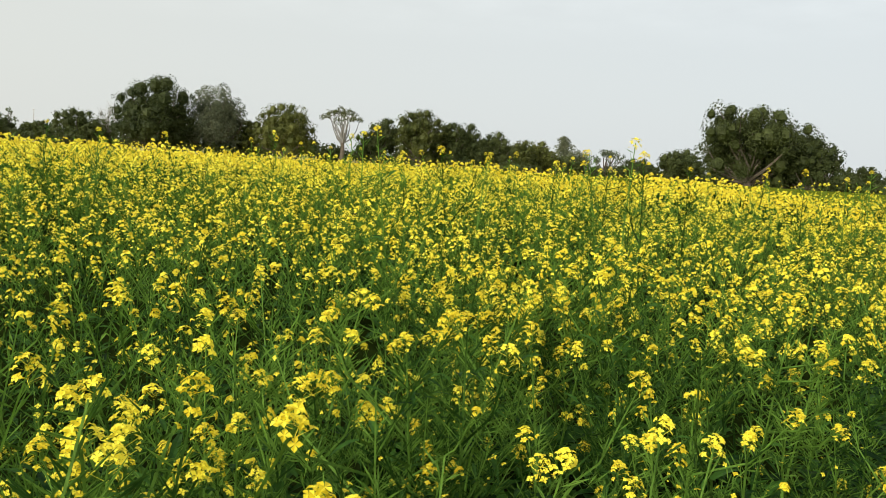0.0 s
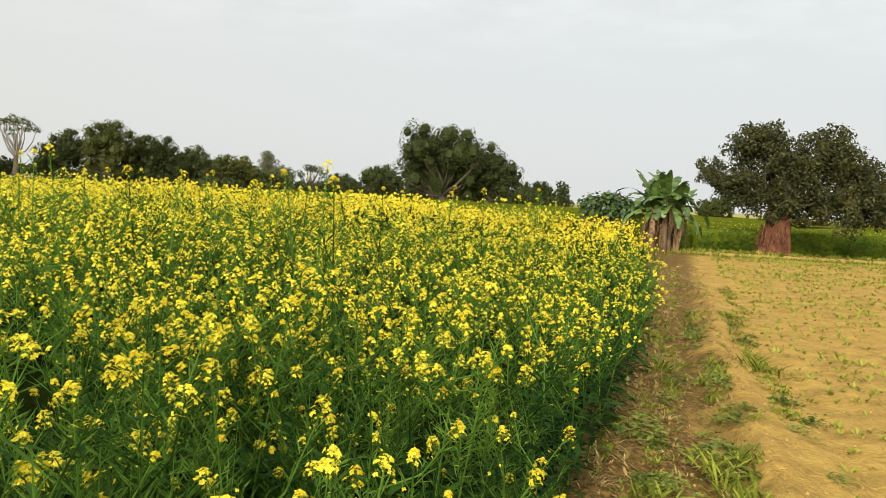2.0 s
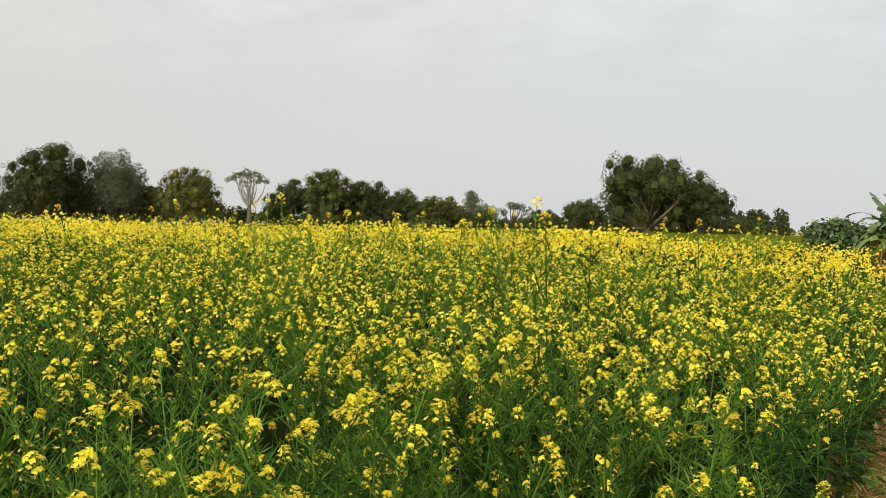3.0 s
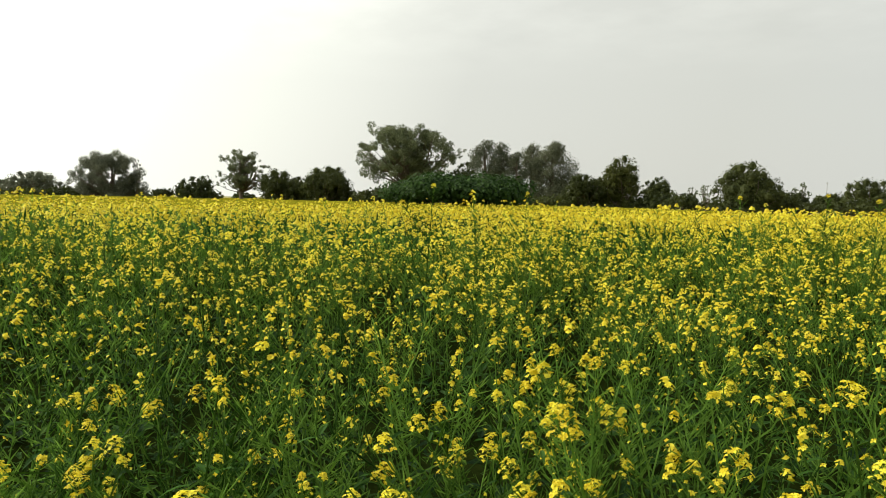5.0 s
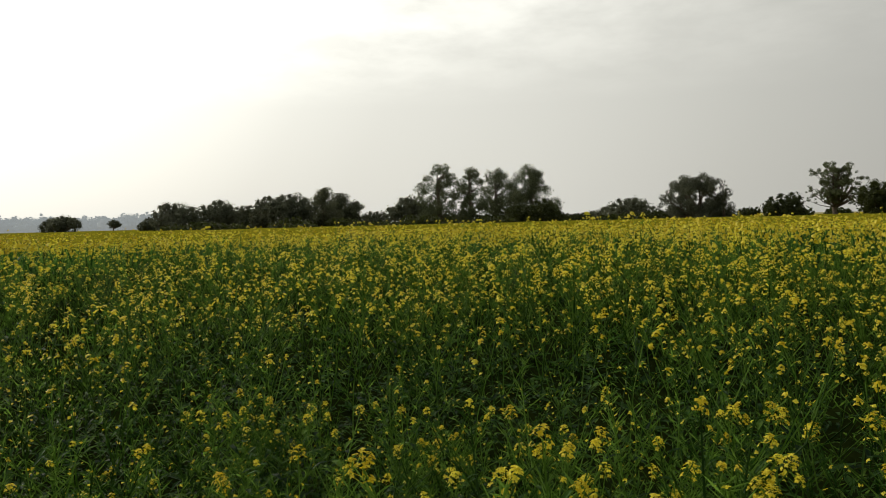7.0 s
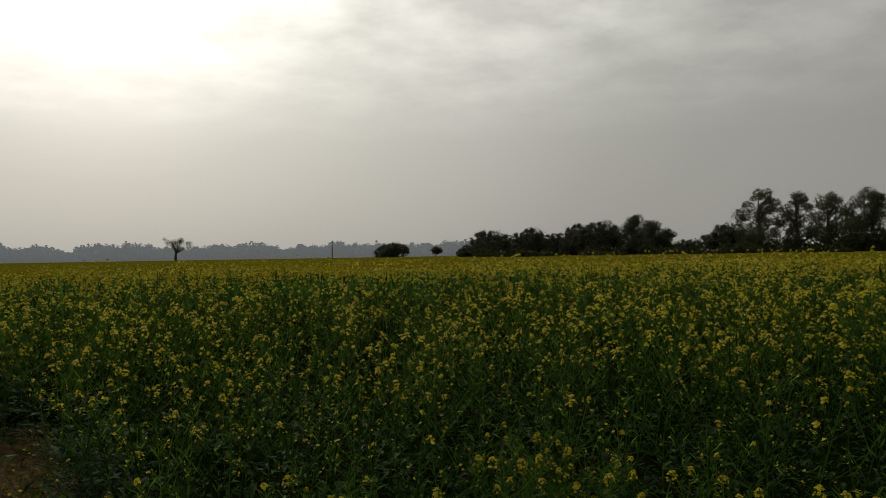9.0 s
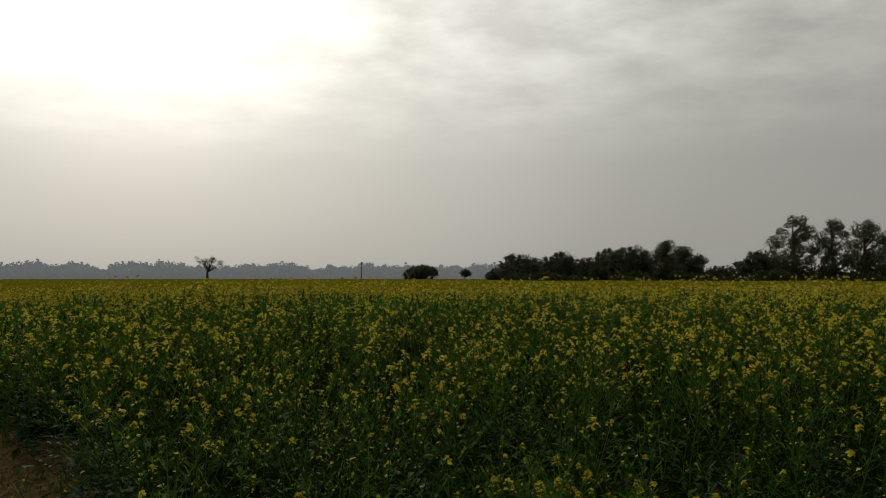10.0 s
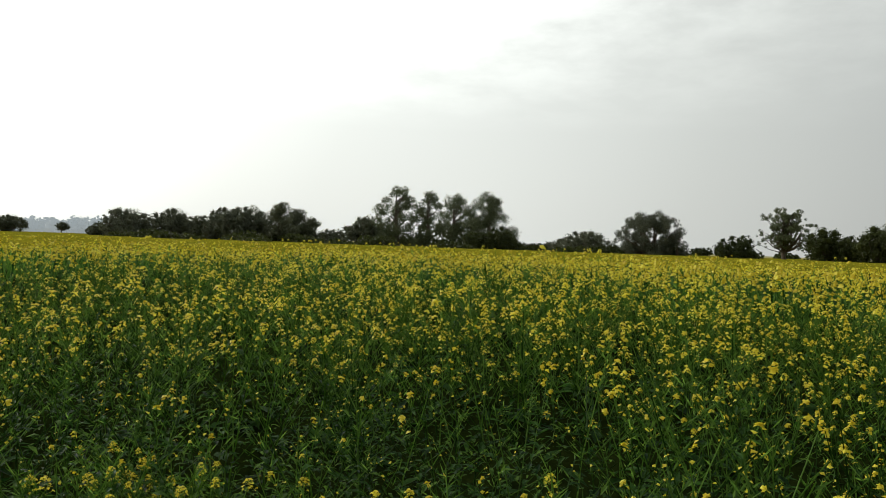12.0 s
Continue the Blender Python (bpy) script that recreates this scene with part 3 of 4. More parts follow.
TREES = [  # kind, heading, distance, crown width, height
    ("dense", -53.18, 165, 8.1, 4.7),
    ("olive", -41.01, 120, 5.5, 4.0),
    ("dense", -30.58, 160, 2.7, 5.9),
    ("dense", -29.07, 165, 5.3, 5.9),
    ("dense", -27.83, 170, 4.1, 5.5),
    ("dense", -25.73, 130, 7.1, 8.8),
    ("dense", -24.63, 133, 8.1, 10.7),
    ("dense", -21.78, 128, 13.1, 12.6),
    ("dense", -17.67, 170, 8.1, 7.4),
    ("dense", -15.03, 180, 6.2, 5.0),
    ("sparse", -12.75, 165, 7.3, 6.1),
    ("light", -10.6, 185, 6.0, 6.3),
    ("poplar", -9.64, 210, 3.5, 9.9),
    ("olive", -8.07, 165, 6.5, 7.0),
    ("olive", -6.69, 160, 6.4, 7.0),
    ("dense", -4.72, 148, 6.1, 7.9),
    ("dense", -3.04, 145, 7.0, 8.8),
    ("dense", -1.42, 142, 6.0, 8.9),
    ("olive", 0.65, 140, 8.4, 10.7),
    ("dense", 3.53, 146, 7.0, 8.4),
    ("flattop", 6.12, 138, 6.9, 9.9),
    ("olive", 10.02, 136, 9.4, 9.7),
    ("olive", 12.71, 140, 5.0, 6.7),
    ("light", 14.69, 140, 9.9, 11.8),
    ("dense", 18.65, 138, 11.1, 11.9),
    ("bare", 21.32, 150, 5.9, 7.8),
    ("dense", 22.75, 150, 8.7, 6.3),
    ("dense", 25.46, 160, 5.6, 4.3),
    ("sparse", 27.38, 165, 3.7, 6.6),
    ("dense", 28.16, 160, 6.3, 4.4),
    ("dense", 30.37, 138, 9.1, 8.7),
    ("sparse", 33.25, 170, 3.2, 6.0),
    ("sparse", 34.15, 175, 3.0, 5.8),
    ("dense", 36.46, 150, 4.6, 6.8),
    ("olive", 39.05, 142, 7.6, 10.0),
    ("dense", 41.4, 140, 6.0, 6.7),
    ("poplar", 43.64, 158, 4.7, 13.3),
    ("poplar", 45.09, 163, 3.5, 13.5),
    ("poplar", 46.14, 156, 2.5, 11.4),
    ("poplar", 47.2, 160, 3.7, 12.9),
    ("poplar", 48.39, 158, 3.7, 13.7),
    ("dense", 49.98, 125, 3.8, 8.0),
    ("acacia", 53.81, 120, 14.9, 13.4),
    ("dense", 59.01, 142, 4.1, 7.2),
    ("dense", 59.61, 142, 8.0, 7.0),
    ("dense", 62.67, 145, 7.7, 6.1),
    ("acacia", 65.48, 150, 9.1, 10.1),
    ("dense", 68.43, 138, 5.9, 4.8),
    ("dense", 70.77, 200, 5.2, 3.1),
    ("loose", 74.1, 158, 12.6, 8.5),
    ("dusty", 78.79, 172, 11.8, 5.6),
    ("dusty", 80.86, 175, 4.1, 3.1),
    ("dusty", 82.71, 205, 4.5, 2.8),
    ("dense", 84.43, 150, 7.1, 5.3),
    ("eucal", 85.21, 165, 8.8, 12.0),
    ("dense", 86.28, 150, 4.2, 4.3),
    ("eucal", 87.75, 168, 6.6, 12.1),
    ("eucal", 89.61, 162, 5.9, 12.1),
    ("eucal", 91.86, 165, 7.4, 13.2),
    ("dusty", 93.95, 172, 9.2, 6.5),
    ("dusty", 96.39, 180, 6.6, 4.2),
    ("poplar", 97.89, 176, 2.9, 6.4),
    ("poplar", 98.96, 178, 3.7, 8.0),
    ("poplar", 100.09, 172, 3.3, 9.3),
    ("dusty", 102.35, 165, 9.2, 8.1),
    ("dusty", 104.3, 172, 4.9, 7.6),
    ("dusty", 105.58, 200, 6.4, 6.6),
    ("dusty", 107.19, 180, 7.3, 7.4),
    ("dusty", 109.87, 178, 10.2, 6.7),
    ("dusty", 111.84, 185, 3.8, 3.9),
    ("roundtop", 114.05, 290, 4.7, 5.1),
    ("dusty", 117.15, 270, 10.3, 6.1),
    ("umbrella", 132.03, 300, 11.7, 9.3),
]


def build_trees():
    for i, (kind, az, dist, w, h) in enumerate(TREES):
        x, y = polar(az, dist)
        build_tree(kind, x, y, max(w, 1.5) * {"poplar": 2.1, "dense": 1.28, "dusty": 1.28, "eucal": 1.25}.get(kind, 1.12), h * (0.98 if kind == "acacia" else 1.0), 100 + i, 0.36 if dist < 160 else 0.44)


build_trees()
px, py = polar(72.25, 156)
build_tree("bare", px, py, 2.2, 8.3, 777, 0.4)

# the large old tree on the bund
def mango_lumps():
    """Two high lobes over a wide skirt: across the view, height, radius."""
    rng = np.random.default_rng(77)
    lobes = ((-1.25, 4.45, 1.05), (-0.55, 4.70, 1.05), (1.65, 4.45, 1.15), (2.4, 3.9, 1.25), (-2.75, 3.30, 0.80), (3.6, 2.7, 1.2), (3.3, 3.4, 1.0), (0.6, 3.75, 1.35), (0.0, 2.3, 1.05), (1.5, 2.1, 1.0),
             (-1.4, 2.75, 0.9), (0.4, 2.9, 1.7), (2.7, 2.5, 1.6), (-1.3, 3.2, 1.0), (4.0, 1.95, 0.75), (-2.0, 2.80, 0.75), (-1.0, 2.2, 0.65), (-1.6, 2.45, 0.55))
    side, deep, out, cores = np.array([0.72, -0.69, 0]), np.array([0.69, 0.72, 0]), [], []
    for a, z, r in lobes:
        cores.append((side * a + np.array([0, 0, z]), r * 0.62))
        for k in range(46):
            d = rng.normal(0, 1, 3)
            d = d / np.linalg.norm(d) * r * rng.uniform(0.55, 0.98)
            c = side * (a + d[0]) + deep * (d[1] * 1.35) + np.array([0, 0, z + d[2] * 0.9])
            out.append((c, r * rng.uniform(0.15, 0.28)))
    return out, cores


big = build_tree("mango", 25.45, 25.7, 8.5, 5.9, 7, 0.15, REDBARK, 6.5, 0.58, "mango_tree", mango_lumps())


def bark_strands(parent, r, h):
    """Loose fibrous strips that hang down the old trunk."""
    rng = np.random.default_rng(78)
    p = Pile()
    for k in range(190):
        a, z0, z1 = rng.uniform(0, TURN), rng.uniform(0.5, 1.0) * h, rng.uniform(-0.05, 0.45) * h
        q = np.linspace(0, 1, 6)
        z = z0 + (z1 - z0) * q
        aa = a + 0.10 * np.sin(q * 5 + k) + rng.normal(0, 0.02, 6)
        rr = r * (1 + 0.38 * np.exp(-z * 1.7)) * (1 - 0.115 * z) * 1.04 + rng.normal(0.0, 0.012, 6)
        p.add(*tube(np.stack([np.cos(aa) * rr, np.sin(aa) * rr, z], 1), rng.uniform(0.008, 0.024) * np.array([0.5, 1, 1, 1, 0.8, 0.4]), 4))
    part("bark", p, REDBARK, parent, "red-brown fibrous hanging bark")


bark_strands(big, 0.56, 1.35)

tagged(big, "broad old tree with red-brown bark and dull green crown", "tree")


def build_hedge():
    """Scrub and low trees that close the line between the larger trees."""
    rng = np.random.default_rng(50)
    for az in np.arange(-58, 112, 1.35):
        if (66 < az < 72 and rng.uniform() < 0.7) or -50 < az < -37:
            continue
        a, dist = az + rng.uniform(-0.8, 0.8), rng.uniform(132, 200)
        x, y = polar(a, dist)
        h = (rng.uniform(2.6, 5.0) if az < 62 else rng.uniform(1.9, 3.4)) * dist / 175
        build_tree("dense", x, y, rng.uniform(6, 10), h, int(900 + az * 7), 0.75, None, 2.2, 0.15, "shrub")


build_hedge()


def torn_leaf(rng, top, flat, ln, el, width, droop=1.0):
    """A long arching leaf, folded along its rib, whose edges are torn into strips."""
    p, side, c, ang = Pile(), np.cross(flat, (0, 0, 1)), np.array(top, float), el
    n = 10
    rows = []
    for i in range(n + 1):
        s = i / n
        w = width * (math.sin(math.pi * min(1, 0.05 + 0.93 * s)) ** 0.55) * (0.25 if i == 0 else 1)
        rows.append((c.copy(), w))
        c = c + (flat * math.cos(ang) + np.array([0, 0, math.sin(ang)])) * ln / n
        ang = max(-1.5, ang - droop * (0.06 + 0.26 * s))
    fold = rng.uniform(-0.25, 0.2)
    for sg in (-1, 1):
        cut = 0.0
        for i in range(n):
            (a, wa), (b, wb) = rows[i], rows[i + 1]
            torn = rng.uniform() < 0.35
            q, gap = rng.uniform(0.85, 1.05), (0.10 if torn else 0.0)
            e = b * (1 - gap) + a * gap
            drop = fold + (rng.uniform(-0.35, 0.0) if torn else 0.0)
            p.add([a, e, e + sg * side * wb / 2 * q + (0, 0, drop * wb), a + sg * side * wa / 2 + (0, 0, (drop if torn else fold) * wa)], [(0, 1, 2, 3)])
    return p


def build_banana(x, y):
    rng = np.random.default_rng(31)
    root = new("banana_clump")
    root.location = (x, y, 0)
    for k in range(9):
        a, r = k * 2.4, 0.10 + 0.62 * math.sqrt(k / 9)
        px, py, h = math.cos(a) * r, math.sin(a) * r, rng.uniform(1.35, 2.15)
        st = Pile()
        st.add(*tube([(px, py, -0.1), (px * 1.05, py * 1.05, h * 0.5), (px * 1.1, py * 1.1, h)], [0.13, 0.10, 0.06], 8))
        part("stalk", st, DRY, root, "brown dry-sheathed stalk")
        for j in range(9):
            aa, ln = j * 2.4 + rng.uniform(-0.5, 0.5), rng.uniform(1.05, 1.7)
            el = rng.uniform(-0.2, 0.8) if j < 6 else rng.uniform(0.85, 1.4)
            top = np.array([px * 1.1, py * 1.1, h])
            flat = np.array([math.cos(aa), math.sin(aa), 0])
            part("leaf", torn_leaf(rng, top, flat, ln, el, rng.uniform(0.30, 0.46), 1.0 if j < 6 else 0.45), BANANA, root)
        for j in range(9):
            aa = rng.uniform(0, TURN)
            top = np.array([px * 1.08, py * 1.08, h * rng.uniform(0.55, 1.0)])
            part("dry_leaf", torn_leaf(rng, top, np.array([math.cos(aa), math.sin(aa), 0]), rng.uniform(0.6, 1.2), -0.6, rng.uniform(0.10, 0.2), 2.2), DRY, root, "withered hanging leaf")
    tagged(root, "banana clump with ragged leaves and dry brown stalks", "banana plant")


build_banana(19.35, 25.2)


def build_bush(x, y, w, h, seed, leaf, mat, label):
    rng = np.random.default_rng(seed)
    root = new("bush")
    root.location = (x, y, 0)
    wood, leaves = Pile(), Pile()
    for i in range(14 if w < 6 else 30):
        a, r = rng.uniform(0, TURN), math.sqrt(rng.uniform(0.05, 1)) * w * 0.42
        c = np.array([math.cos(a) * r, math.sin(a) * r, h * rng.uniform(0.55, 0.82) * (1 - 0.25 * (r / (w * 0.5)) ** 2)])
        wood.add(*tube([(c[0] * 0.2, c[1] * 0.2, -0.05), c * 0.6, c], [0.06, 0.04, 0.02], 4))
        n = int(26 * (w / 4) ** 2) + 150
        d = rng.normal(0, 1, (n, 3))
        d /= np.linalg.norm(d, axis=1)[:, None]
        p = c + d * np.array([w * 0.2, w * 0.2, h * 0.24]) * rng.uniform(0.6, 1.15, (n, 1))
        p[:, 2] = np.maximum(p[:, 2], 0.1)
        leaves.add(*cards(rng, p, leaf * rng.uniform(0.6, 1.3, n), d + (0, 0, 0.6), 0.5, 0.7))
    part("stem", wood, BARK, root)
    part("foliage", leaves, mat, root)
    return tagged(root, label, "bush")


px, py = polar(-33.6, 33.5)
build_bush(px, py, 2.3, 2.25, 5, 0.21, BANANA, "leafy green bush with broad lobed leaves")
px, py = polar(50.5, 92)
build_bush(px, py, 16, 4.9, 6, 0.42, THICKET, "wide dark green thicket beneath a tree")


# ---- mustard crop ----
def flower_head(rng, c, r, flowers, petals=True):
    """The top of a raceme: a domed bunch of four-petalled flowers round its buds, some hanging lower (or of plain small blossoms)."""
    p = Pile()
    dome = rng.uniform(0.8, 1.3) if petals else rng.uniform(0.55, 0.95)
    for i in range(flowers):
        q = (i + 0.5) / flowers
        a, rad = i * 2.4 + rng.uniform(-0.5, 0.5), math.sqrt(q) * rng.uniform(0.85, 1.12)
        side = np.array([math.cos(a), math.sin(a), 0])
        low = rng.uniform(0, 0.9) if q > 0.62 else 0.0
        o = c + side * rad * r + np.array([0, 0, r * (dome * (1 - rad * rad) - low + rng.normal(0, 0.08))])
        nrm = side * (0.9 * rad + 0.4 * low) + (0, 0, 1.0) + rng.normal(0, 0.28, 3)
        nrm = nrm / np.linalg.norm(nrm)
        t = np.cross(nrm, rng.normal(0, 1, 3))
        t /= np.linalg.norm(t)
        b = np.cross(nrm, t)
        s = rng.uniform(0.0046, 0.0070)
        if petals:
            stalk = t * 0.0007
            foot = np.array([c[0], c[1], o[2] - 0.45 * r])
            p.add([foot, foot + stalk, o + stalk, o], [(0, 1, 2, 3)])
            for u, w in ((t, b), (b, -t), (-t, -b), (-b, t)):
                p.add([o, o + u * s * 0.65 + w * s * 0.5 + nrm * s * 0.2, o + u * s * 1.2 - nrm * s * 0.1,
                       o + u * s * 0.65 - w * s * 0.5 + nrm * s * 0.2], [(0, 1, 2, 3)])
        else:
            s *= rng.uniform(1.4, 1.9)
            p.add([o + t * s, o + b * s - nrm * s * 0.3, o - t * s, o - b * s - nrm * s * 0.3], [(0, 1, 2, 3)])
    return p


def plant_shape(rng, h, bloom, heads, detail):
    """Stem, pods, leaves and flower heads of one mustard plant; detail 2 near, 1 middle."""
    stem, pods, leaves, tops = Pile(), Pile(), Pile(), []
    lean = rng.normal(0, 0.13, 2)

    def axis(s):
        return np.array([lean[0] * h * s * s, lean[1] * h * s * s, h * s])
    q = np.linspace(0, 0.97, 5 if detail == 2 else 3)
    stem.add(*tube([axis(s) for s in q], 0.0055 * (1.15 - 0.85 * q), 3))
    ends = [(axis(0.97), axis(0.7))]
    for i in range(heads - 1):
        s = rng.uniform(0.30, 0.8)
        a, ln = rng.uniform(0, TURN), h * rng.uniform(0.18, 0.42)
        b0 = axis(s)
        e = b0 + np.array([math.cos(a) * ln * 0.6, math.sin(a) * ln * 0.6, ln * rng.uniform(0.35, 0.95)])
        e[2] = min(e[2], h * 1.02)
        m = (b0 + e) / 2 + np.array([math.cos(a), math.sin(a), -0.5]) * ln * 0.10
        stem.add(*(tube([b0, m, e], [0.0034, 0.0026, 0.0014], 3) if detail == 2 else tube([b0, e], [0.0034, 0.002], 3)))
        ends.append((e, m))
    for e, m in ends:
        d = e - m
        # pods stand off the stalk below the flowers
        for k in range(22 if detail == 2 else 6):
            o = m + d * rng.uniform(-0.5, 0.9)
            a = rng.uniform(0, TURN)
            t = o + np.array([math.cos(a) * 0.032, math.sin(a) * 0.032, rng.uniform(0.01, 0.045)]) * rng.uniform(0.8, 1.7)
            w = np.cross(t - o, rng.normal(0, 1, 3))
            w = w / np.linalg.norm(w) * (0.0019 if detail == 2 else 0.0034)
            pods.add([o, (o + t) / 2 + w, t, (o + t) / 2 - w], [(0, 1, 2, 3)])
            if detail == 2:
                w = np.cross(t - o, w)
                w = w / np.linalg.norm(w) * 0.0019
                pods.add([o, (o + t) / 2 + w, t, (o + t) / 2 - w], [(0, 1, 2, 3)])
        if rng.uniform() < bloom * (1.0 if e[2] > 0.78 * h else 0.4):
            r = rng.choice([0.010, 0.014, 0.019, 0.025] if detail == 2 else [0.011, 0.016, 0.021, 0.027], p=[0.25, 0.3, 0.27, 0.18])
            tops.append(flower_head(rng, e, r, int(6 + r * 620) if detail == 2 else int(4 + r * 330), detail == 2))
        if rng.uniform() < 0.6 and e[2] > 0.6 * h:
            for k in range(2):
                o = m + d * rng.uniform(0.35, 0.9) + rng.normal(0, 0.012, 3)
                tops.append(flower_head(rng, o, 0.003, 1, detail == 2))
    for k in range(22 if detail == 2 else 11):
        s = rng.uniform(0.05, 0.62) if k % 5 else rng.uniform(0.6, 0.9)
        a, ln = rng.uniform(0, TURN), rng.uniform(0.05, 0.13) * (1.3 - 0.95 * s)
        broad = rng.uniform(0.16, 0.36)
        if s < 0.42:
            ln, broad = rng.uniform(0.09, 0.18), rng.uniform(0.28, 0.5)
        o = axis(s) + np.array([rng.normal(0, 0.03), rng.normal(0, 0.03), 0])
        t = o + np.array([math.cos(a) * ln, math.sin(a) * ln, ln * rng.uniform(-0.2, 0.8)])
        leaves.add(*blade(o, t, ln * broad, ln * 0.35, 0.0, 3 if detail == 2 else 1))
    return stem, pods, leaves, tops


def merged(stem, pods, leaves, tops):
    p = Pile()
    for k, piles in enumerate(([stem], [pods], [leaves], tops)):
        for q in piles:
            v, f, m = q.arrays()
            p.add(v, f, k)
    return p.arrays()


CROP_MATS = [STEM, POD, LEAF, PETAL]
NEAR_U, NEAR_V = (-3.4, 3.6), (EDGE, 2.75)


def crop_height(u, v):
    """Height of the crop: uneven, lower where plants were pushed over, lower at the edge."""
    z = 1.13 + 0.10 * np.sin(u * 0.55 + 1.3 * np.sin(v * 0.4)) * np.sin(v * 0.62 + 0.8) + 0.05 * np.sin(u * 1.7 + v * 1.1)
    z = z - 0.24 * np.exp(-((u + 2.2) / 1.5) ** 2 - ((v - 2.3) / 1.0) ** 2)
    d = np.hypot(u, v)
    z = z + 0.27 * np.clip((d - 6) / 6, 0, 1) * (1 - np.clip((d - 22) / 14, 0, 1)) * np.maximum(np.clip((v - 2.5) / 4, 0, 1), np.clip((-8 - u) / 4, 0, 1))
    z = z + 0.07 * np.exp(-((u + 0.4) / 0.6) ** 2 - ((v - 1.4) / 0.5) ** 2)
    return z - 0.10 * np.clip((EDGE + 0.35 - v) / 0.35, 0, 1)


def bloom_at(u, v):
    """Share of stalks in full flower: more towards the banana end."""
    b = 0.70 + 0.055 * u + 0.014 * np.hypot(u, v)
    b = b - 0.65 * np.exp(-((u + 2.8) / 3.2) ** 2 - ((v - 2.6) / 2.2) ** 2)
    b = b - 0.5 * np.exp(-((u + 2.4) / 1.3) ** 2 - ((v - 1.1) / 0.8) ** 2)
    b = b + 0.6 * np.exp(-((u + 0.4) / 0.7) ** 2 - ((v - 1.4) / 0.6) ** 2)
    return np.clip(b, 0.05, 0.95)


def spots(rng, n, u0, u1, v0, v1):
    return rng.uniform(u0, u1, n), rng.uniform(v0, v1, n)


def plant_things(rng, count, heads, blooms, label, group):
    """Mustard plants with their parts, one of each shape, to be copied."""
    made = []
    for k in range(count):
        stem, pods, leaves, tops = plant_shape(rng, 1.0, blooms[k % len(blooms)], int(rng.integers(*heads)), 2)
        root = new("mustard_plant")
        stem.add(*pods.arrays()[:2], 1)
        part("stem", stem, [STEM, POD], root)
        tagged(part("foliage", leaves, LEAF, root), kind="stuff")
        lone = Pile()
        for t in tops:
            if len(t.f) > 8:
                part("flower_head", t, PETAL, root, "bright yellow flowers")
            else:
                lone.add(*t.arrays()[:2])
        if lone.n:
            tagged(part("blossom", lone, PETAL, root), kind="stuff")
        tagged(root, label, "mustard plant", group)
        made.append(root)
    return made


def build_near_plants():
    rng = np.random.default_rng(3)
    made = plant_things(rng, 14, (6, 10), (0.3, 1.0), "green mustard plant with yellow flower heads", "mustard plants at the field's edge")
    us, vs = spots(rng, 300, *NEAR_U, *NEAR_V)
    hs = crop_height(us, vs) * rng.uniform(0.82, 1.10, 300)
    gz = ground_height(us, vs)
    for i in range(300):
        k = int(rng.integers(0, 7)) * 2 + int(rng.uniform() < bloom_at(us[i], vs[i]))
        x, y = plan(us[i], vs[i])
        out = 7 if vs[i] < EDGE + 0.35 else 0
        m = pose(x, y, gz[i] - 0.01, rng.normal(0, 5), rng.normal(0, 5), rng.uniform(0, 360)) @ Matrix.Scale(hs[i], 4)
        tip = Matrix.Rotation(radians(out), 4, Vector((*ALONG, 0)))
        m = Matrix.Translation((x, y, gz[i] - 0.01)) @ tip @ Matrix.Translation((-x, -y, -gz[i] + 0.01)) @ m
        copy_thing(made[k], m)
    for root in made:
        for o in (*root.children_recursive, root):
            bpy.data.objects.remove(o)


def bloom_dome(rng, c, r):
    """A small rounded bunch of blossom: a cap with four drooping sides."""
    a0, z = rng.uniform(0, TURN), r * rng.uniform(0.5, 0.8)
    ring = [a0 + k * TURN / 4 + rng.uniform(-0.3, 0.3) for k in range(4)]
    tilt = rng.normal(0, 0.25, 2)
    v = [c + np.array([math.cos(a) * r * 0.5, math.sin(a) * r * 0.5, z + r * 0.5 * (math.cos(a) * tilt[0] + math.sin(a) * tilt[1])]) for a in ring]
    v += [c + np.array([math.cos(a), math.sin(a), 0]) * r * rng.uniform(0.75, 1.25) + np.array([0, 0, -r * rng.uniform(0.0, 0.5)]) for a in ring]
    return v, [(0, 1, 2, 3)] + [(k, k + 4, (k + 1) % 4 + 4, (k + 1) % 4) for k in range(4)]


def far_tuft(rng, blooms, fine=False):
    """A plant seen from farther off: thin green blades and small bundles of blossom over them."""
    p = Pile()
    for k in range(10 if fine else 7):
        a = rng.uniform(0, TURN)
        o = np.array([rng.normal(0, 0.10), rng.normal(0, 0.10), rng.uniform(0.35, 0.68)])
        t = o + np.array([math.cos(a) * 0.12, math.sin(a) * 0.12, rng.uniform(0.12, 0.32)])
        w = np.array([-math.sin(a), math.cos(a), 0]) * (rng.uniform(0.006, 0.014) if fine else rng.uniform(0.012, 0.024))
        p.add([o, (o + t) / 2 + w, t, (o + t) / 2 - w], [(0, 1, 2, 3)], 1 + k % 2)
    for k in range(blooms):
        c = np.array([rng.normal(0, 0.13), rng.normal(0, 0.13), rng.uniform(0.78, 1.04)])
        if fine:
            p.add(*bloom_dome(rng, c, rng.choice([0.013, 0.018, 0.024, 0.030])), 3)
        else:
            v, f = cards(rng, c[None], rng.uniform(0.040, 0.075, 1), np.array([[0, 0, 0.8]]), 0.6, 0.9)
            p.add(v, f, 3)
    return p.arrays()


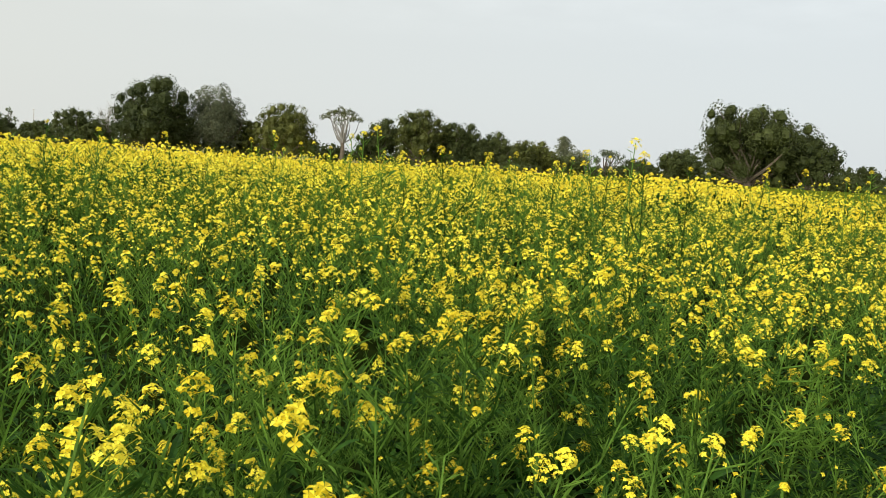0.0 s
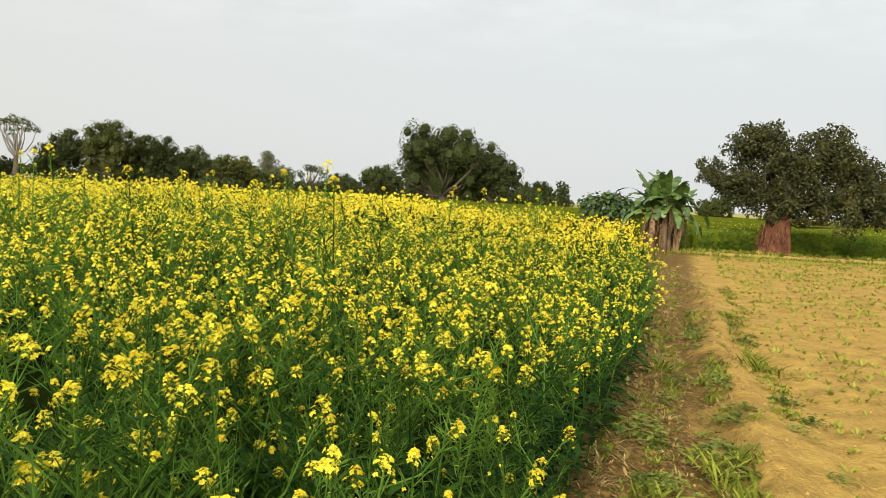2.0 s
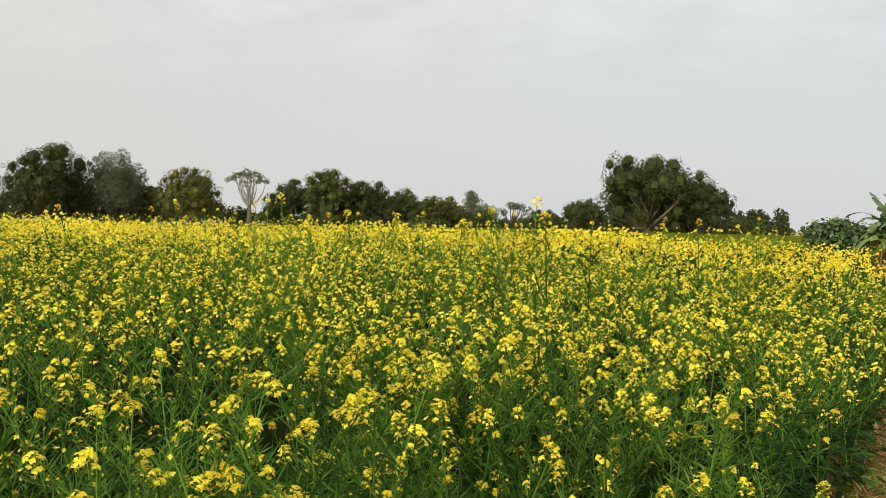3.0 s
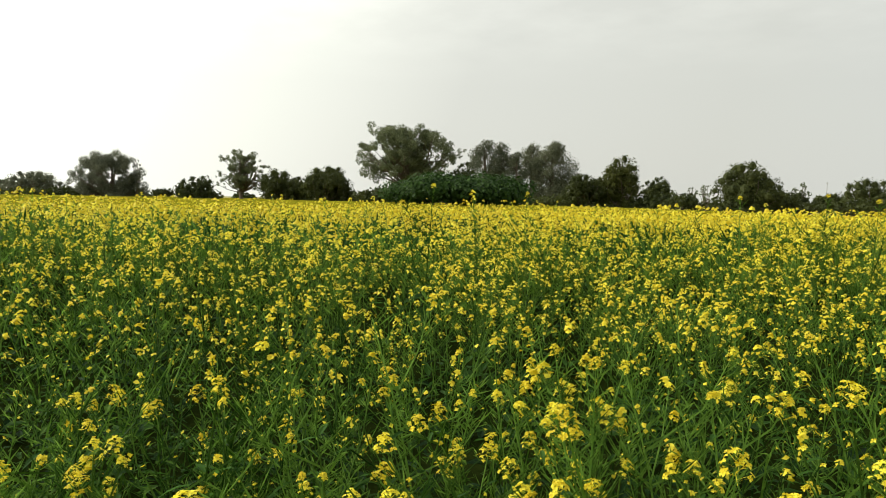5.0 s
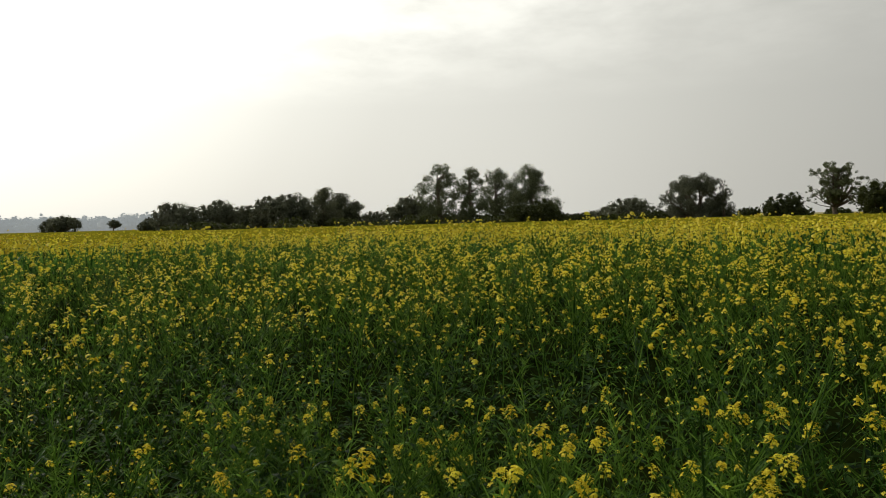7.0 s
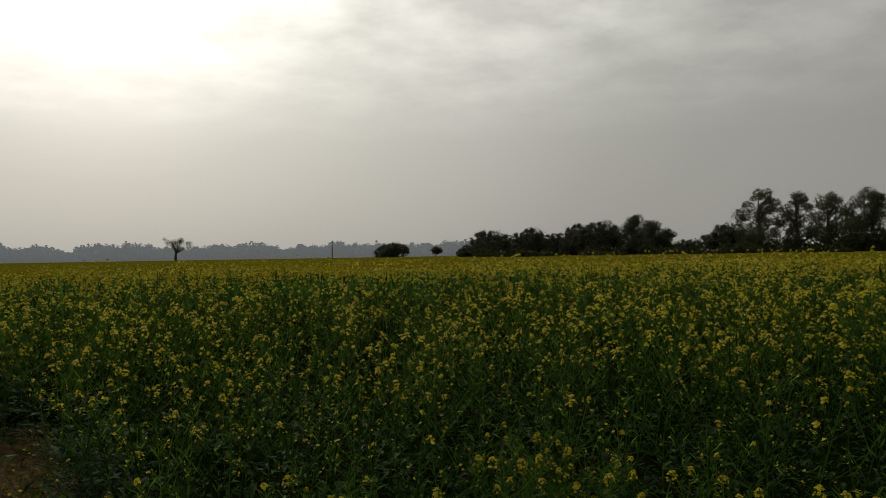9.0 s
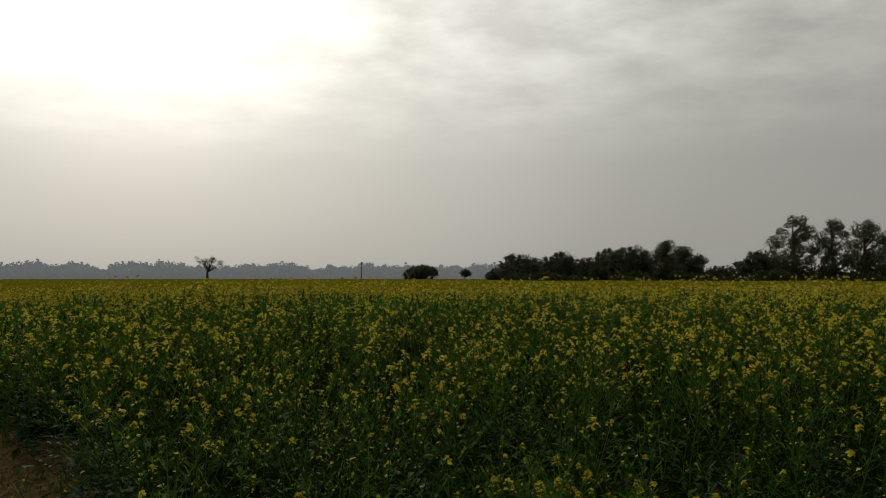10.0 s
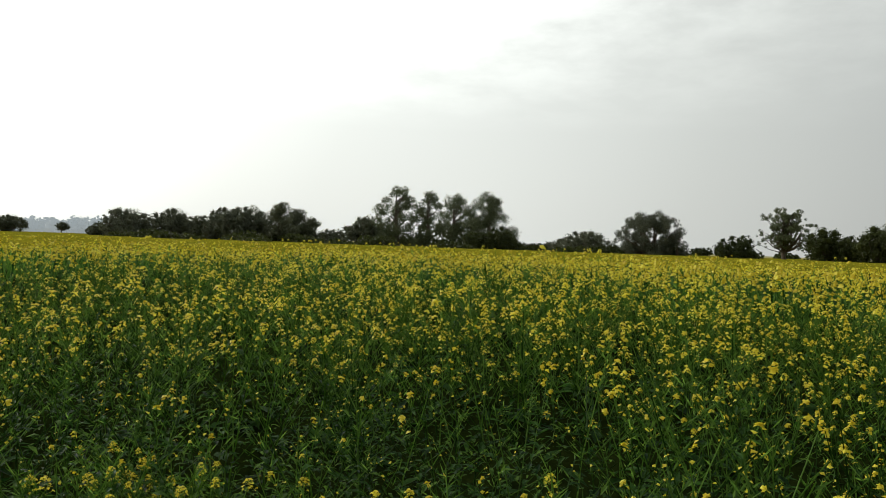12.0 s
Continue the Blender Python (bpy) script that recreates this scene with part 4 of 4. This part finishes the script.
def add_stuff(name, label, rng, templates, u, v, scale, chunks=None):
    x, y = plan(u, v)
    z = ground_height(u, v)
    pick = rng.integers(0, len(templates), len(u))
    out = []
    for k, t in enumerate(templates):
        s = pick == k
        if s.any():
            xyz = np.stack([x[s], y[s], z[s]], 1)
            out_lean = np.clip((edge_at(u[s]) + 0.45 - v[s]) / 0.45, 0, 1)[:, None] * rng.uniform(0.0, 0.09, (s.sum(), 1))
            lean = rng.normal(0, 0.10, (s.sum(), 2)) - out_lean * np.array(INTO)[None]
            out.append(scatter(t, xyz, rng.uniform(0, TURN, s.sum()), scale[s], lean))
    ob = joined(name, out, CROP_MATS)
    return tagged(ob, label, "mustard crop", kind="stuff")


def build_crop():
    rng = np.random.default_rng(8)
    # middle ground
    rich = [merged(*plant_shape(rng, 1.0, 1.0, k, 1)) for k in (5, 6, 6, 7, 7)]
    full_heads = [merged(*plant_shape(rng, 1.0, 1.0, k, 1)) for k in (8, 9, 10, 11)]
    poor = [merged(*plant_shape(rng, 1.0, 0.33, 6, 1)) for _ in range(5)]
    u, v = spots(rng, 4700, -13, 14, -3, 11.5)
    close = (u > NEAR_U[0]) & (u < NEAR_U[1]) & (v < NEAR_V[1])
    tuft = np.sin(u * 5.3 + 2.0 * np.sin(v * 3.1)) * np.sin(v * 6.1 + 1.5 * np.sin(u * 2.7))
    fill = close & (v > edge_at(u)) & (rng.uniform(0, 1, len(u)) < 0.55 + 0.9 * tuft)
    keep = (v > edge_at(u)) & ~close
    fine = [merged(*plant_shape(rng, 1.0, b, 7, 2)) for b in (0.05, 0.25, 0.5)]
    add_stuff("mustard_crop", "close-grown green mustard stalks and pods", rng, fine, u[fill], v[fill], crop_height(u[fill], v[fill]) * rng.uniform(0.6, 1.0, fill.sum()))
    u, v = u[keep], v[keep]
    full = rng.uniform(0, 1, len(u)) < bloom_at(u, v)
    off = np.hypot(u, v) > 5.5
    for templates, s, label in ((rich, full & ~off, "mustard plants in full yellow flower"), (full_heads, full & off, "mustard plants crowded with yellow flower heads"), (poor, ~full, "green mustard plants with few flowers left")):
        add_stuff("mustard_crop", label, rng, templates, u[s], v[s], crop_height(u[s], v[s]) * rng.uniform(0.80, 1.10, s.sum()))
    # far ground
    u, v = spots(rng, 130000, -95, FIELD_END, -16, 95)
    d = np.hypot(u, v)
    keep = (v > edge_at(u)) & ~((u > -13) & (u < 14) & (v < 11.5) & (v > -3)) & (rng.uniform(0, 1, len(u)) < np.where(d < 27, 1, np.clip(16 / d, 0.08, 1) ** 1.45) * (0.65 + 0.35 * bloom_at(u, v)))
    u, v, d = u[keep], v[keep], d[keep]
    rich = rng.uniform(0, 1, len(u)) < np.clip(0.55 + 0.03 * u, 0.3, 1)
    for fine in (True, False):
        many, few = [far_tuft(rng, k, fine) for k in (5, 6, 7, 9)], [far_tuft(rng, k, fine) for k in (1, 2, 4, 5)]
        for group, q, label in ((many, rich, "wide field of yellow flowering mustard"), (few, ~rich, "greener stretch of the mustard field with fewer flowers")):
            q = q & ((d < 27) == fine)
            add_stuff("mustard_crop", label, rng, group, u[q], v[q], crop_height(u[q], v[q]) * rng.uniform(0.82, 1.12, q.sum()))
    # tall stalks that stand out of the crop
    tall = [merged(*plant_shape(rng, 1.0, 1.0, 5, 1)) for _ in range(4)]
    u = np.concatenate([rng.uniform(9, 27, 110), rng.uniform(23, 27.8, 260), rng.uniform(-20, 8, 190)])
    v = np.concatenate([rng.uniform(3, 22, 110), rng.uniform(4, 45, 260), rng.uniform(9, 24, 190)])
    add_stuff("tall_mustard", "tall mustard stalks standing out of the crop", rng, tall, u, v, rng.uniform(1.35, 1.75, len(u)))
    # broad dark leaves low along the crop's edge
    skirt = []
    for k in range(4):
        p = Pile()
        for j in range(15):
            a, ln = rng.uniform(0, TURN), rng.uniform(0.05, 0.125)
            o = np.array([rng.normal(0, 0.06), rng.normal(0, 0.06), rng.uniform(0.04, 0.55)])
            t = o + np.array([math.cos(a) * ln, math.sin(a) * ln, ln * rng.uniform(-0.1, 0.6)])
            p.add(*blade(o, t, ln * rng.uniform(0.25, 0.45), ln * 0.4, 0.0, 2), 2)
        skirt.append(p.arrays())
    u = np.concatenate([rng.uniform(-7, 20, 620), rng.uniform(-14, -7, 70)])
    v = edge_at(u) + rng.uniform(-0.02, 0.45, len(u))
    add_stuff("crop_edge_leaves", "broad dark lower leaves along the crop's edge", rng, skirt, u, v, rng.uniform(0.7, 1.25, len(u)))
    # leafy stretch where the stalks were pushed over
    leafy = []
    for k in range(5):
        p = Pile()
        for j in range(30):
            a, ln = rng.uniform(0, TURN), rng.uniform(0.02, 0.05)
            o = np.array([rng.normal(0, 0.11), rng.normal(0, 0.11), rng.uniform(0.25, 0.72)])
            t = o + np.array([math.cos(a) * ln, math.sin(a) * ln, ln * rng.uniform(-0.3, 0.6)])
            p.add(*blade(o, t, ln * rng.uniform(0.3, 0.55), ln * 0.4, 0.0, 2), 1 + j % 2)
        leafy.append(p.arrays())
    u, v = rng.normal(-2.8, 2.0, 420), np.abs(rng.normal(2.6, 1.3, 420))
    keep = (v > edge_at(u) + 0.5)
    add_stuff("crop_leaves", "broad green leaves in a stretch with few flowers", rng, leafy, u[keep], v[keep], rng.uniform(0.9, 1.25, keep.sum()))
    # the next field, behind the bund
    n = 10500
    x, deep = rng.uniform(12, 110, n), 50 * rng.uniform(0, 1, n) ** 2.4
    y = 27.3 - 0.27 * (x - 20) + deep
    u, v = x * ALONG.x + y * ALONG.y, x * INTO.x + y * INTO.y
    keep = (u > 34.0) & (y > 4) & (np.hypot(x, y) < 95) & (rng.uniform(0, 1, n) < np.clip(1.2 - deep / 30, 0.2, 1))
    x, y, u, v, deep = x[keep], y[keep], u[keep], v[keep], deep[keep]
    add_stuff("mustard_field", "farther mustard field behind the earth bund", rng, [field_tuft(rng, b) for b in (0, 0, 0, 1, 1)], u, v, rng.uniform(1.0, 1.25, len(u)))


def field_tuft(rng, blooms):
    """A leafy mustard plant of the farther field, green down to the ground."""
    p = Pile()
    for k in range(16):
        a, q = rng.uniform(0, TURN), rng.uniform(0.03, 0.9)
        o = np.array([rng.normal(0, 0.14), rng.normal(0, 0.14), q])
        ln = rng.uniform(0.08, 0.2) * (1.2 - 0.6 * q)
        t = o + np.array([math.cos(a) * ln, math.sin(a) * ln, ln * rng.uniform(-0.2, 0.9)])
        w = np.array([-math.sin(a), math.cos(a), 0]) * ln * rng.uniform(0.10, 0.30)
        p.add([o, (o + t) / 2 + w, t, (o + t) / 2 - w], [(0, 1, 2, 3)], 2 if q < 0.6 else 1)
    for k in range(blooms):
        p.add(*bloom_dome(rng, np.array([rng.normal(0, 0.13), rng.normal(0, 0.13), rng.uniform(0.85, 1.05)]), rng.uniform(0.011, 0.019)), 3)
    return p.arrays()


def sheet(name, us, vs, height, mat, label):
    uu, vv = np.meshgrid(us, vs, indexing="ij")
    x, y = plan(uu, vv)
    v = np.stack([x, y, height(uu, vv)], 2).reshape(-1, 3)
    b = len(vs)
    i, j = np.meshgrid(np.arange(len(us) - 1), np.arange(b - 1), indexing="ij")
    k = (i * b + j).ravel()
    ob = new(name, raw(name, v, np.stack([k, k + b, k + b + 1, k + 1], 1), [mat], None, True))
    return tagged(ob, label, "mustard crop", kind="stuff")


def build_understory():
    rng = np.random.default_rng(12)

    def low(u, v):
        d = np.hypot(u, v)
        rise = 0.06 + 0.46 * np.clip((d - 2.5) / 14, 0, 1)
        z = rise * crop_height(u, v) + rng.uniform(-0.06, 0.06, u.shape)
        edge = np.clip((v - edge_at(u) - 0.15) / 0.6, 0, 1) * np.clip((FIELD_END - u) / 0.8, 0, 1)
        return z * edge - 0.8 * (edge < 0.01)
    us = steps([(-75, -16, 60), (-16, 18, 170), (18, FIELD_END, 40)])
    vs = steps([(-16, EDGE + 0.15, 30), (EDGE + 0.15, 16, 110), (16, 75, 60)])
    sheet("crop_understory", us, vs, low, SHADE_UNDER, "lower growth of the mustard crop, near-black with painted shade")

    def top(u, v):
        d = np.hypot(u, v)
        return (0.55 + 0.5 * np.clip((d - 22) / 25, 0, 1)) * 1.08 + rng.uniform(-0.06, 0.06, u.shape) - 2.0 * ((d < 20) | (v < edge_at(u) + 0.8))
    us = steps([(-300, -75, 60), (-75, FIELD_END - 0.6, 180)])
    vs = steps([(-16, 75, 170), (75, 190, 50)])
    sheet("crop_canopy", us, vs, top, CANOPY, "distant mustard canopy mottled yellow and green")

    def next_(u, v):
        x, y = plan(u, v)
        z = 0.92 + rng.uniform(-0.06, 0.06, u.shape)
        ok = (y > 28.3 - 0.27 * (x - 20))
        return np.where(ok, z, -0.3)
    us, vs = steps([(34.6, 60, 90), (60, 140, 60)]), steps([(-90, -30, 60), (-30, 10, 120), (10, 60, 40)])
    sheet("field_canopy", us, vs, next_, FIELD_TOP, "canopy of the farther mustard field")


build_understory()
build_crop()


# ---- bare field: seedlings in rows, weeds, clods ----
def seedling(rng, n, r, broad=0.24):
    p = Pile()
    for k in range(n):
        a, ln = rng.uniform(0, TURN), r * rng.uniform(0.6, 1.2)
        o = np.array([rng.normal(0, r * 0.2), rng.normal(0, r * 0.2), 0])
        t = o + np.array([math.cos(a) * ln * 0.7, math.sin(a) * ln * 0.7, ln * rng.uniform(0.4, 1.0)])
        p.add(*blade(o, t, ln * broad, ln * 0.1, 0, 1), 0)
    return p.arrays()


def build_seedlings():
    rng = np.random.default_rng(21)
    kinds = [seedling(rng, 4, 0.080, 0.36) for _ in range(5)]
    # rows run along the far bank
    row, cross = np.array([0.94, -0.34]), np.array([0.34, 0.94])
    s, c = [], []
    for k in np.arange(-16, 30, 0.26):
        n = 520
        ss = np.linspace(-18, 36, n) + rng.normal(0, 0.06, n)
        lush = np.sin(ss * 2.9 + 2 * np.sin(k * 1.7)) * np.sin(k * 4.3 + 1.5 * np.sin(ss * 1.1))
        keep = rng.uniform(0, 1, n) < 0.42 + 0.7 * lush + 0.25 * np.sin(k * 0.8 + 0.3 * ss)
        s.append(ss[keep])
        c.append(k + rng.normal(0, 0.07, keep.sum()))
    s, c = np.concatenate(s), np.concatenate(c)
    x, y = s * row[0] + c * cross[0], s * row[1] + c * cross[1]
    u, v = x * ALONG.x + y * ALONG.y, x * INTO.x + y * INTO.y
    keep = (y < 23.9 - 0.3625 * (x - 19.7)) & (v < -1.15) & (u > -5) & (np.hypot(u, v) < 36)
    u, v, x, y = u[keep], v[keep], x[keep], y[keep]
    z = ground_height(u, v)
    pick, out = rng.integers(0, 5, len(u)), []
    for k in range(5):
        q = pick == k
        out.append(scatter(kinds[k], np.stack([x[q], y[q], z[q]], 1), rng.uniform(0, TURN, q.sum()), rng.uniform(0.5, 1.3, q.sum()) * np.clip(0.8 + np.hypot(u[q], v[q]) / 50, 1, 1.4)))
    tagged(joined("seedlings", out, [GRASS]), "small green seedlings in rows on sandy soil", "seedlings", kind="stuff")


def build_weeds():
    rng = np.random.default_rng(22)
    made = []
    for k in range(4):
        p = Pile()
        for j in range(70 if k % 2 == 0 else 44):
            a, ln = rng.uniform(0, TURN), rng.uniform(0.03, 0.07) if k % 2 == 0 else rng.uniform(0.06, 0.15)
            o = np.array([rng.normal(0, 0.085), rng.normal(0, 0.085), 0])
            if k % 2 == 0:
                o[2] = rng.uniform(0.3, 1) * max(0.01, 0.13 - 0.55 * float(np.hypot(o[0], o[1])))
            t = o + np.array([math.cos(a) * ln, math.sin(a) * ln, ln * (rng.uniform(-0.1, 0.5) if k % 2 == 0 else rng.uniform(0.4, 1.4))])
            p.add(*blade(o, t, ln * (0.62 if k % 2 == 0 else 0.16), ln * 0.3, 0.0, 2))
        root = new("weed")
        part("foliage", p, WEED if k % 2 == 0 else GRASS, root)
        tagged(root, ("low broad-leaved weed on the path" if k % 2 == 0 else "tuft of green grass beside the path"), "weed", "weeds on the path")
        made.append(root)
    for i in range(120):
        u = rng.uniform(-9, 22)
        v = rng.choice([0.42, -0.1, -0.5, -1.0, -1.3], p=[0.3, 0.2, 0.2, 0.2, 0.1]) + rng.normal(0, 0.12)
        if -1.2 < u < 1.2 and -0.3 < v < 0.3:
            continue
        x, y = plan(u, v)
        z = float(ground_height(np.array([u]), np.array([v]))[0])
        copy_thing(made[int(rng.integers(0, 4))], pose(x, y, z - 0.005, 0, 0, rng.uniform(0, 360)) @ Matrix.Scale(rng.uniform(0.3, 0.7), 4))
    for i in range(84):
        u = 4.3 + 9.5 * rng.uniform(0, 1) ** 1.3
        v = (0.06, -0.46, -0.42, -1.0)[i % 4] + rng.normal(0, 0.06) + 0.55 * max(0.0, min(1.0, (u - 10) / 12)) + 0.10 * math.sin(u * 0.7)
        x, y = plan(u, v)
        z = float(ground_height(np.array([u]), np.array([v]))[0])
        copy_thing(made[int(rng.integers(0, 4))], pose(x, y, z - 0.005, 0, 0, rng.uniform(0, 360)) @ Matrix.Scale(rng.uniform(0.45, 1.05), 4))
    for x, y, s, k in ((3.56, 4.66, 1.3, 0), (3.66, 4.84, 1.2, 2), (3.50, 4.52, 1.1, 0), (3.78, 4.98, 1.0, 2), (3.70, 4.02, 1.3, 1), (3.84, 4.16, 1.2, 0), (3.60, 3.90, 1.1, 3), (3.98, 4.30, 0.9, 2),
                       (6.20, 6.32, 1.3, 1), (6.38, 6.52, 1.3, 3), (6.55, 6.75, 1.1, 1), (5.46, 6.04, 1.0, 0), (5.62, 6.22, 0.9, 2), (5.2, 5.0, 0.7, 3), (8.6, 9.4, 1.2, 1), (8.9, 9.8, 1.1, 3), (5.0, 6.1, 0.9, 0), (4.5, 5.6, 0.8, 2)):
        copy_thing(made[k], pose(x, y, 0.0, 0, 0, s * 100) @ Matrix.Scale(s, 4))
    for root in made:
        for o in (*root.children_recursive, root):
            bpy.data.objects.remove(o)


def build_path_grass():
    """Short rough grass in patches on both sides of the rut."""
    rng = np.random.default_rng(26)
    kinds = [seedling(rng, 7, 0.075) for _ in range(4)]
    cu, cv = rng.uniform(-8, 20, 90), rng.choice([0.38, 0.12, 0.02, -0.48, -1.02], 90)
    cu, cv = np.concatenate([cu, [7.6, 7.9, 8.3, 5.6, 5.3, 9.3, 10.2]]), np.concatenate([cv, [-1.02, -1.0, -0.98, -0.5, -0.45, -0.95, -0.9]])
    k = rng.integers(0, len(cu), 2600)
    u, v = cu[k] + rng.normal(0, 0.28, len(k)), cv[k] + rng.normal(0, 0.07, len(k))
    keep = (np.hypot(u, v) > 1.3)
    u, v = u[keep], v[keep]
    x, y = plan(u, v)
    xyz = np.stack([x, y, ground_height(u, v) - 0.004], 1)
    pick, out = rng.integers(0, 4, len(u)), []
    for j in range(4):
        q = pick == j
        out.append(scatter(kinds[j], xyz[q], rng.uniform(0, TURN, q.sum()), rng.uniform(0.3, 0.8, q.sum())))
    n = 1700
    u, v = rng.uniform(-8, 24, n), rng.choice([0.32, 0.05, -0.5], n, p=[0.5, 0.3, 0.2]) + rng.normal(0, 0.10, n)
    keep = np.hypot(u, v) > 1.3
    u, v = u[keep], v[keep]
    x, y = plan(u, v)
    dry = scatter(kinds[0], np.stack([x, y, ground_height(u, v) - 0.004], 1), rng.uniform(0, TURN, len(u)), rng.uniform(0.4, 1.0, len(u)), rng.normal(0, 0.6, (len(u), 2)))
    tagged(joined("dry_grass", [dry], [STRAW]), "dry trampled grass beside the rut", "grass", kind="stuff")
    tagged(joined("path_grass", out, [GRASS]), "patches of short green grass along the path", "grass", kind="stuff")


def build_litter():
    """Dry straw on the path and crumbs of soil."""
    rng = np.random.default_rng(23)
    n = 9000
    u, v = rng.uniform(-9, 22, n), rng.normal(0.0, 0.42, n)
    keep = (v > -1.3) & (v < 0.9)
    u, v = u[keep], v[keep]
    x, y = plan(u, v)
    c = np.stack([x, y, ground_height(u, v) + 0.012], 1)
    vv, f = cards(rng, c, rng.uniform(0.02, 0.09, len(c)), np.tile((0, 0, 3.0), (len(c), 1)), 0.9, 0.10)
    tagged(new("straw", raw("straw", vv, f, [STRAW])), "dry straw and dead leaves littering the path", "litter", kind="stuff")
    p = Pile()
    for i in range(1300):
        u, v = rng.uniform(2, 24), -abs(rng.normal(0.0, 2.6)) + 0.2
        x, y = plan(u, v)
        z = float(ground_height(np.array([u]), np.array([v]))[0])
        r = rng.uniform(0.006, 0.015)
        p.add(*icoball(rng, np.array([x, y, z + r * 0.3]), r, 5, 3))
    tagged(new("clods", p.mesh("clods", [CLOD])), "crumbled clods of sandy soil", "clods", kind="stuff")


def build_bund():
    """The low grassy bank at the far side of the bare field."""
    rng = np.random.default_rng(24)
    # bank
    s = np.linspace(0, 1, 120)
    x, y = 16.5 + 60 * s, 26.3 - 17.4 * s
    prof = ((-1.0, -0.05), (-0.5, 0.05), (0.0, 0.09), (0.5, 0.08), (1.1, -0.05))
    v = np.array([[(x[i], y[i] + o, h + (rng.uniform(-0.03, 0.03) if h > 0 else 0)) for o, h in prof] for i in range(120)]).reshape(-1, 3)
    f = [(i * 5 + j, i * 5 + j + 1, i * 5 + j + 6, i * 5 + j + 5) for i in range(119) for j in range(4)]
    tagged(new("earth_bund", raw("earth_bund", v, f, [CLOD], None, True)), "low crumbling earth bund along the field", "earth bank", kind="structure")
    kinds = [seedling(rng, 7, 0.14) for _ in range(4)]
    out = []
    n = 1600
    a = rng.uniform(0, 1, n)
    gx, gy = 18.0 + 26 * a, 25.1 - 9.0 * a + rng.normal(0, 0.3, n)
    xyz = np.stack([gx, gy, np.zeros(n)], 1)
    out.append(scatter(kinds[0], xyz, rng.uniform(0, TURN, n), rng.uniform(0.5, 1.2, n)))
    n = 1500
    a = rng.uniform(0, 1, n)
    xyz = np.stack([16.5 + 45 * a, 26.3 - 13.0 * a + rng.normal(0.5, 0.6, n), np.full(n, 0.08)], 1)
    out.append(scatter(kinds[1], xyz, rng.uniform(0, TURN, n), rng.uniform(0.6, 1.8, n)))
    tagged(joined("bank_grass", out, [GRASS]), "green grass strip along the far bank", "grass", kind="stuff")


# ---- far woods with haze painted in, pole and mast ----
def build_far_woods():
    rng = np.random.default_rng(40)
    p = Pile()
    for az in np.arange(104, 165, 0.26):
        dist = 620 + rng.uniform(-40, 60)
        el = 0.86 + 0.10 * math.sin(az * 0.8) + 0.09 * math.sin(az * 2.3) + rng.uniform(-0.16, 0.16) + (0.22 if rng.uniform() < 0.12 else 0.0)
        x, y = polar(az + rng.uniform(-0.1, 0.1), dist)
        h = 1.6 + dist * math.tan(radians(max(0.45, el)))
        w = rng.uniform(3, 6)
        n = 130
        d = rng.normal(0, 1, (n, 3))
        d /= np.linalg.norm(d, axis=1)[:, None]
        c = np.array([x, y, h * 0.55]) + d * np.array([w, w, h * 0.45]) * rng.uniform(0.7, 1.05, (n, 1))
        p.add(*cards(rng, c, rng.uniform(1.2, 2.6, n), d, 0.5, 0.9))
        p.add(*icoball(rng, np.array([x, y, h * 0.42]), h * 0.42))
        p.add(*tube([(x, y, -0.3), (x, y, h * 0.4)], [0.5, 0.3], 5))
    tagged(new("far_woods", p.mesh("far_woods", [HAZEWOOD])), "distant line of trees, haze put into pale colour and glow", "woods", kind="stuff")


def build_pole(az, dist, h, name, label):
    x, y = polar(az, dist)
    root = new(name)
    root.location = (x, y, 0)
    p = Pile()
    p.add(*tube([(0, 0, -0.2), (0, 0, h * 0.5), (0, 0, h)], [0.14, 0.12, 0.08], 8))
    part("shaft", p, POLE, root)
    q = Pile()
    q.add(*tube([(-0.5, 0, h - 0.3), (0.5, 0, h - 0.3)], [0.05, 0.05], 6))
    part("crossbar", q, POLE, root)
    tagged(root, label, "pole")


build_far_woods()
build_pole(121.4, 150, 4.6, "utility_pole", "thin grey pole beyond the field")
build_pole(25.8, 300, 10.5, "mast", "thin pale mast far beyond the trees")
build_bund()
build_seedlings()
build_litter()
build_path_grass()
build_weeds()
build_near_plants()


def build_tall_plants():
    """Single stalks that rise above the rest of the crop."""
    rng = np.random.default_rng(4)
    made = plant_things(rng, 4, (4, 6), (1.0,), "tall mustard stalk rising above the crop", "tall mustard stalks")
    us = np.concatenate([rng.uniform(4.5, 13, 66), rng.uniform(-2, 7, 9)])
    vs = np.concatenate([rng.uniform(1.8, 10, 66), rng.uniform(7, 12, 9)])
    for u, v in zip(us, vs):
        x, y = plan(u, v)
        copy_thing(made[int(rng.integers(0, 4))], pose(x, y, 0, rng.normal(0, 3), rng.normal(0, 3), rng.uniform(0, 360)) @ Matrix.Scale(rng.uniform(1.55, 1.9), 4))
    for root in made:
        for o in (*root.children_recursive, root):
            bpy.data.objects.remove(o)


build_tall_plants()
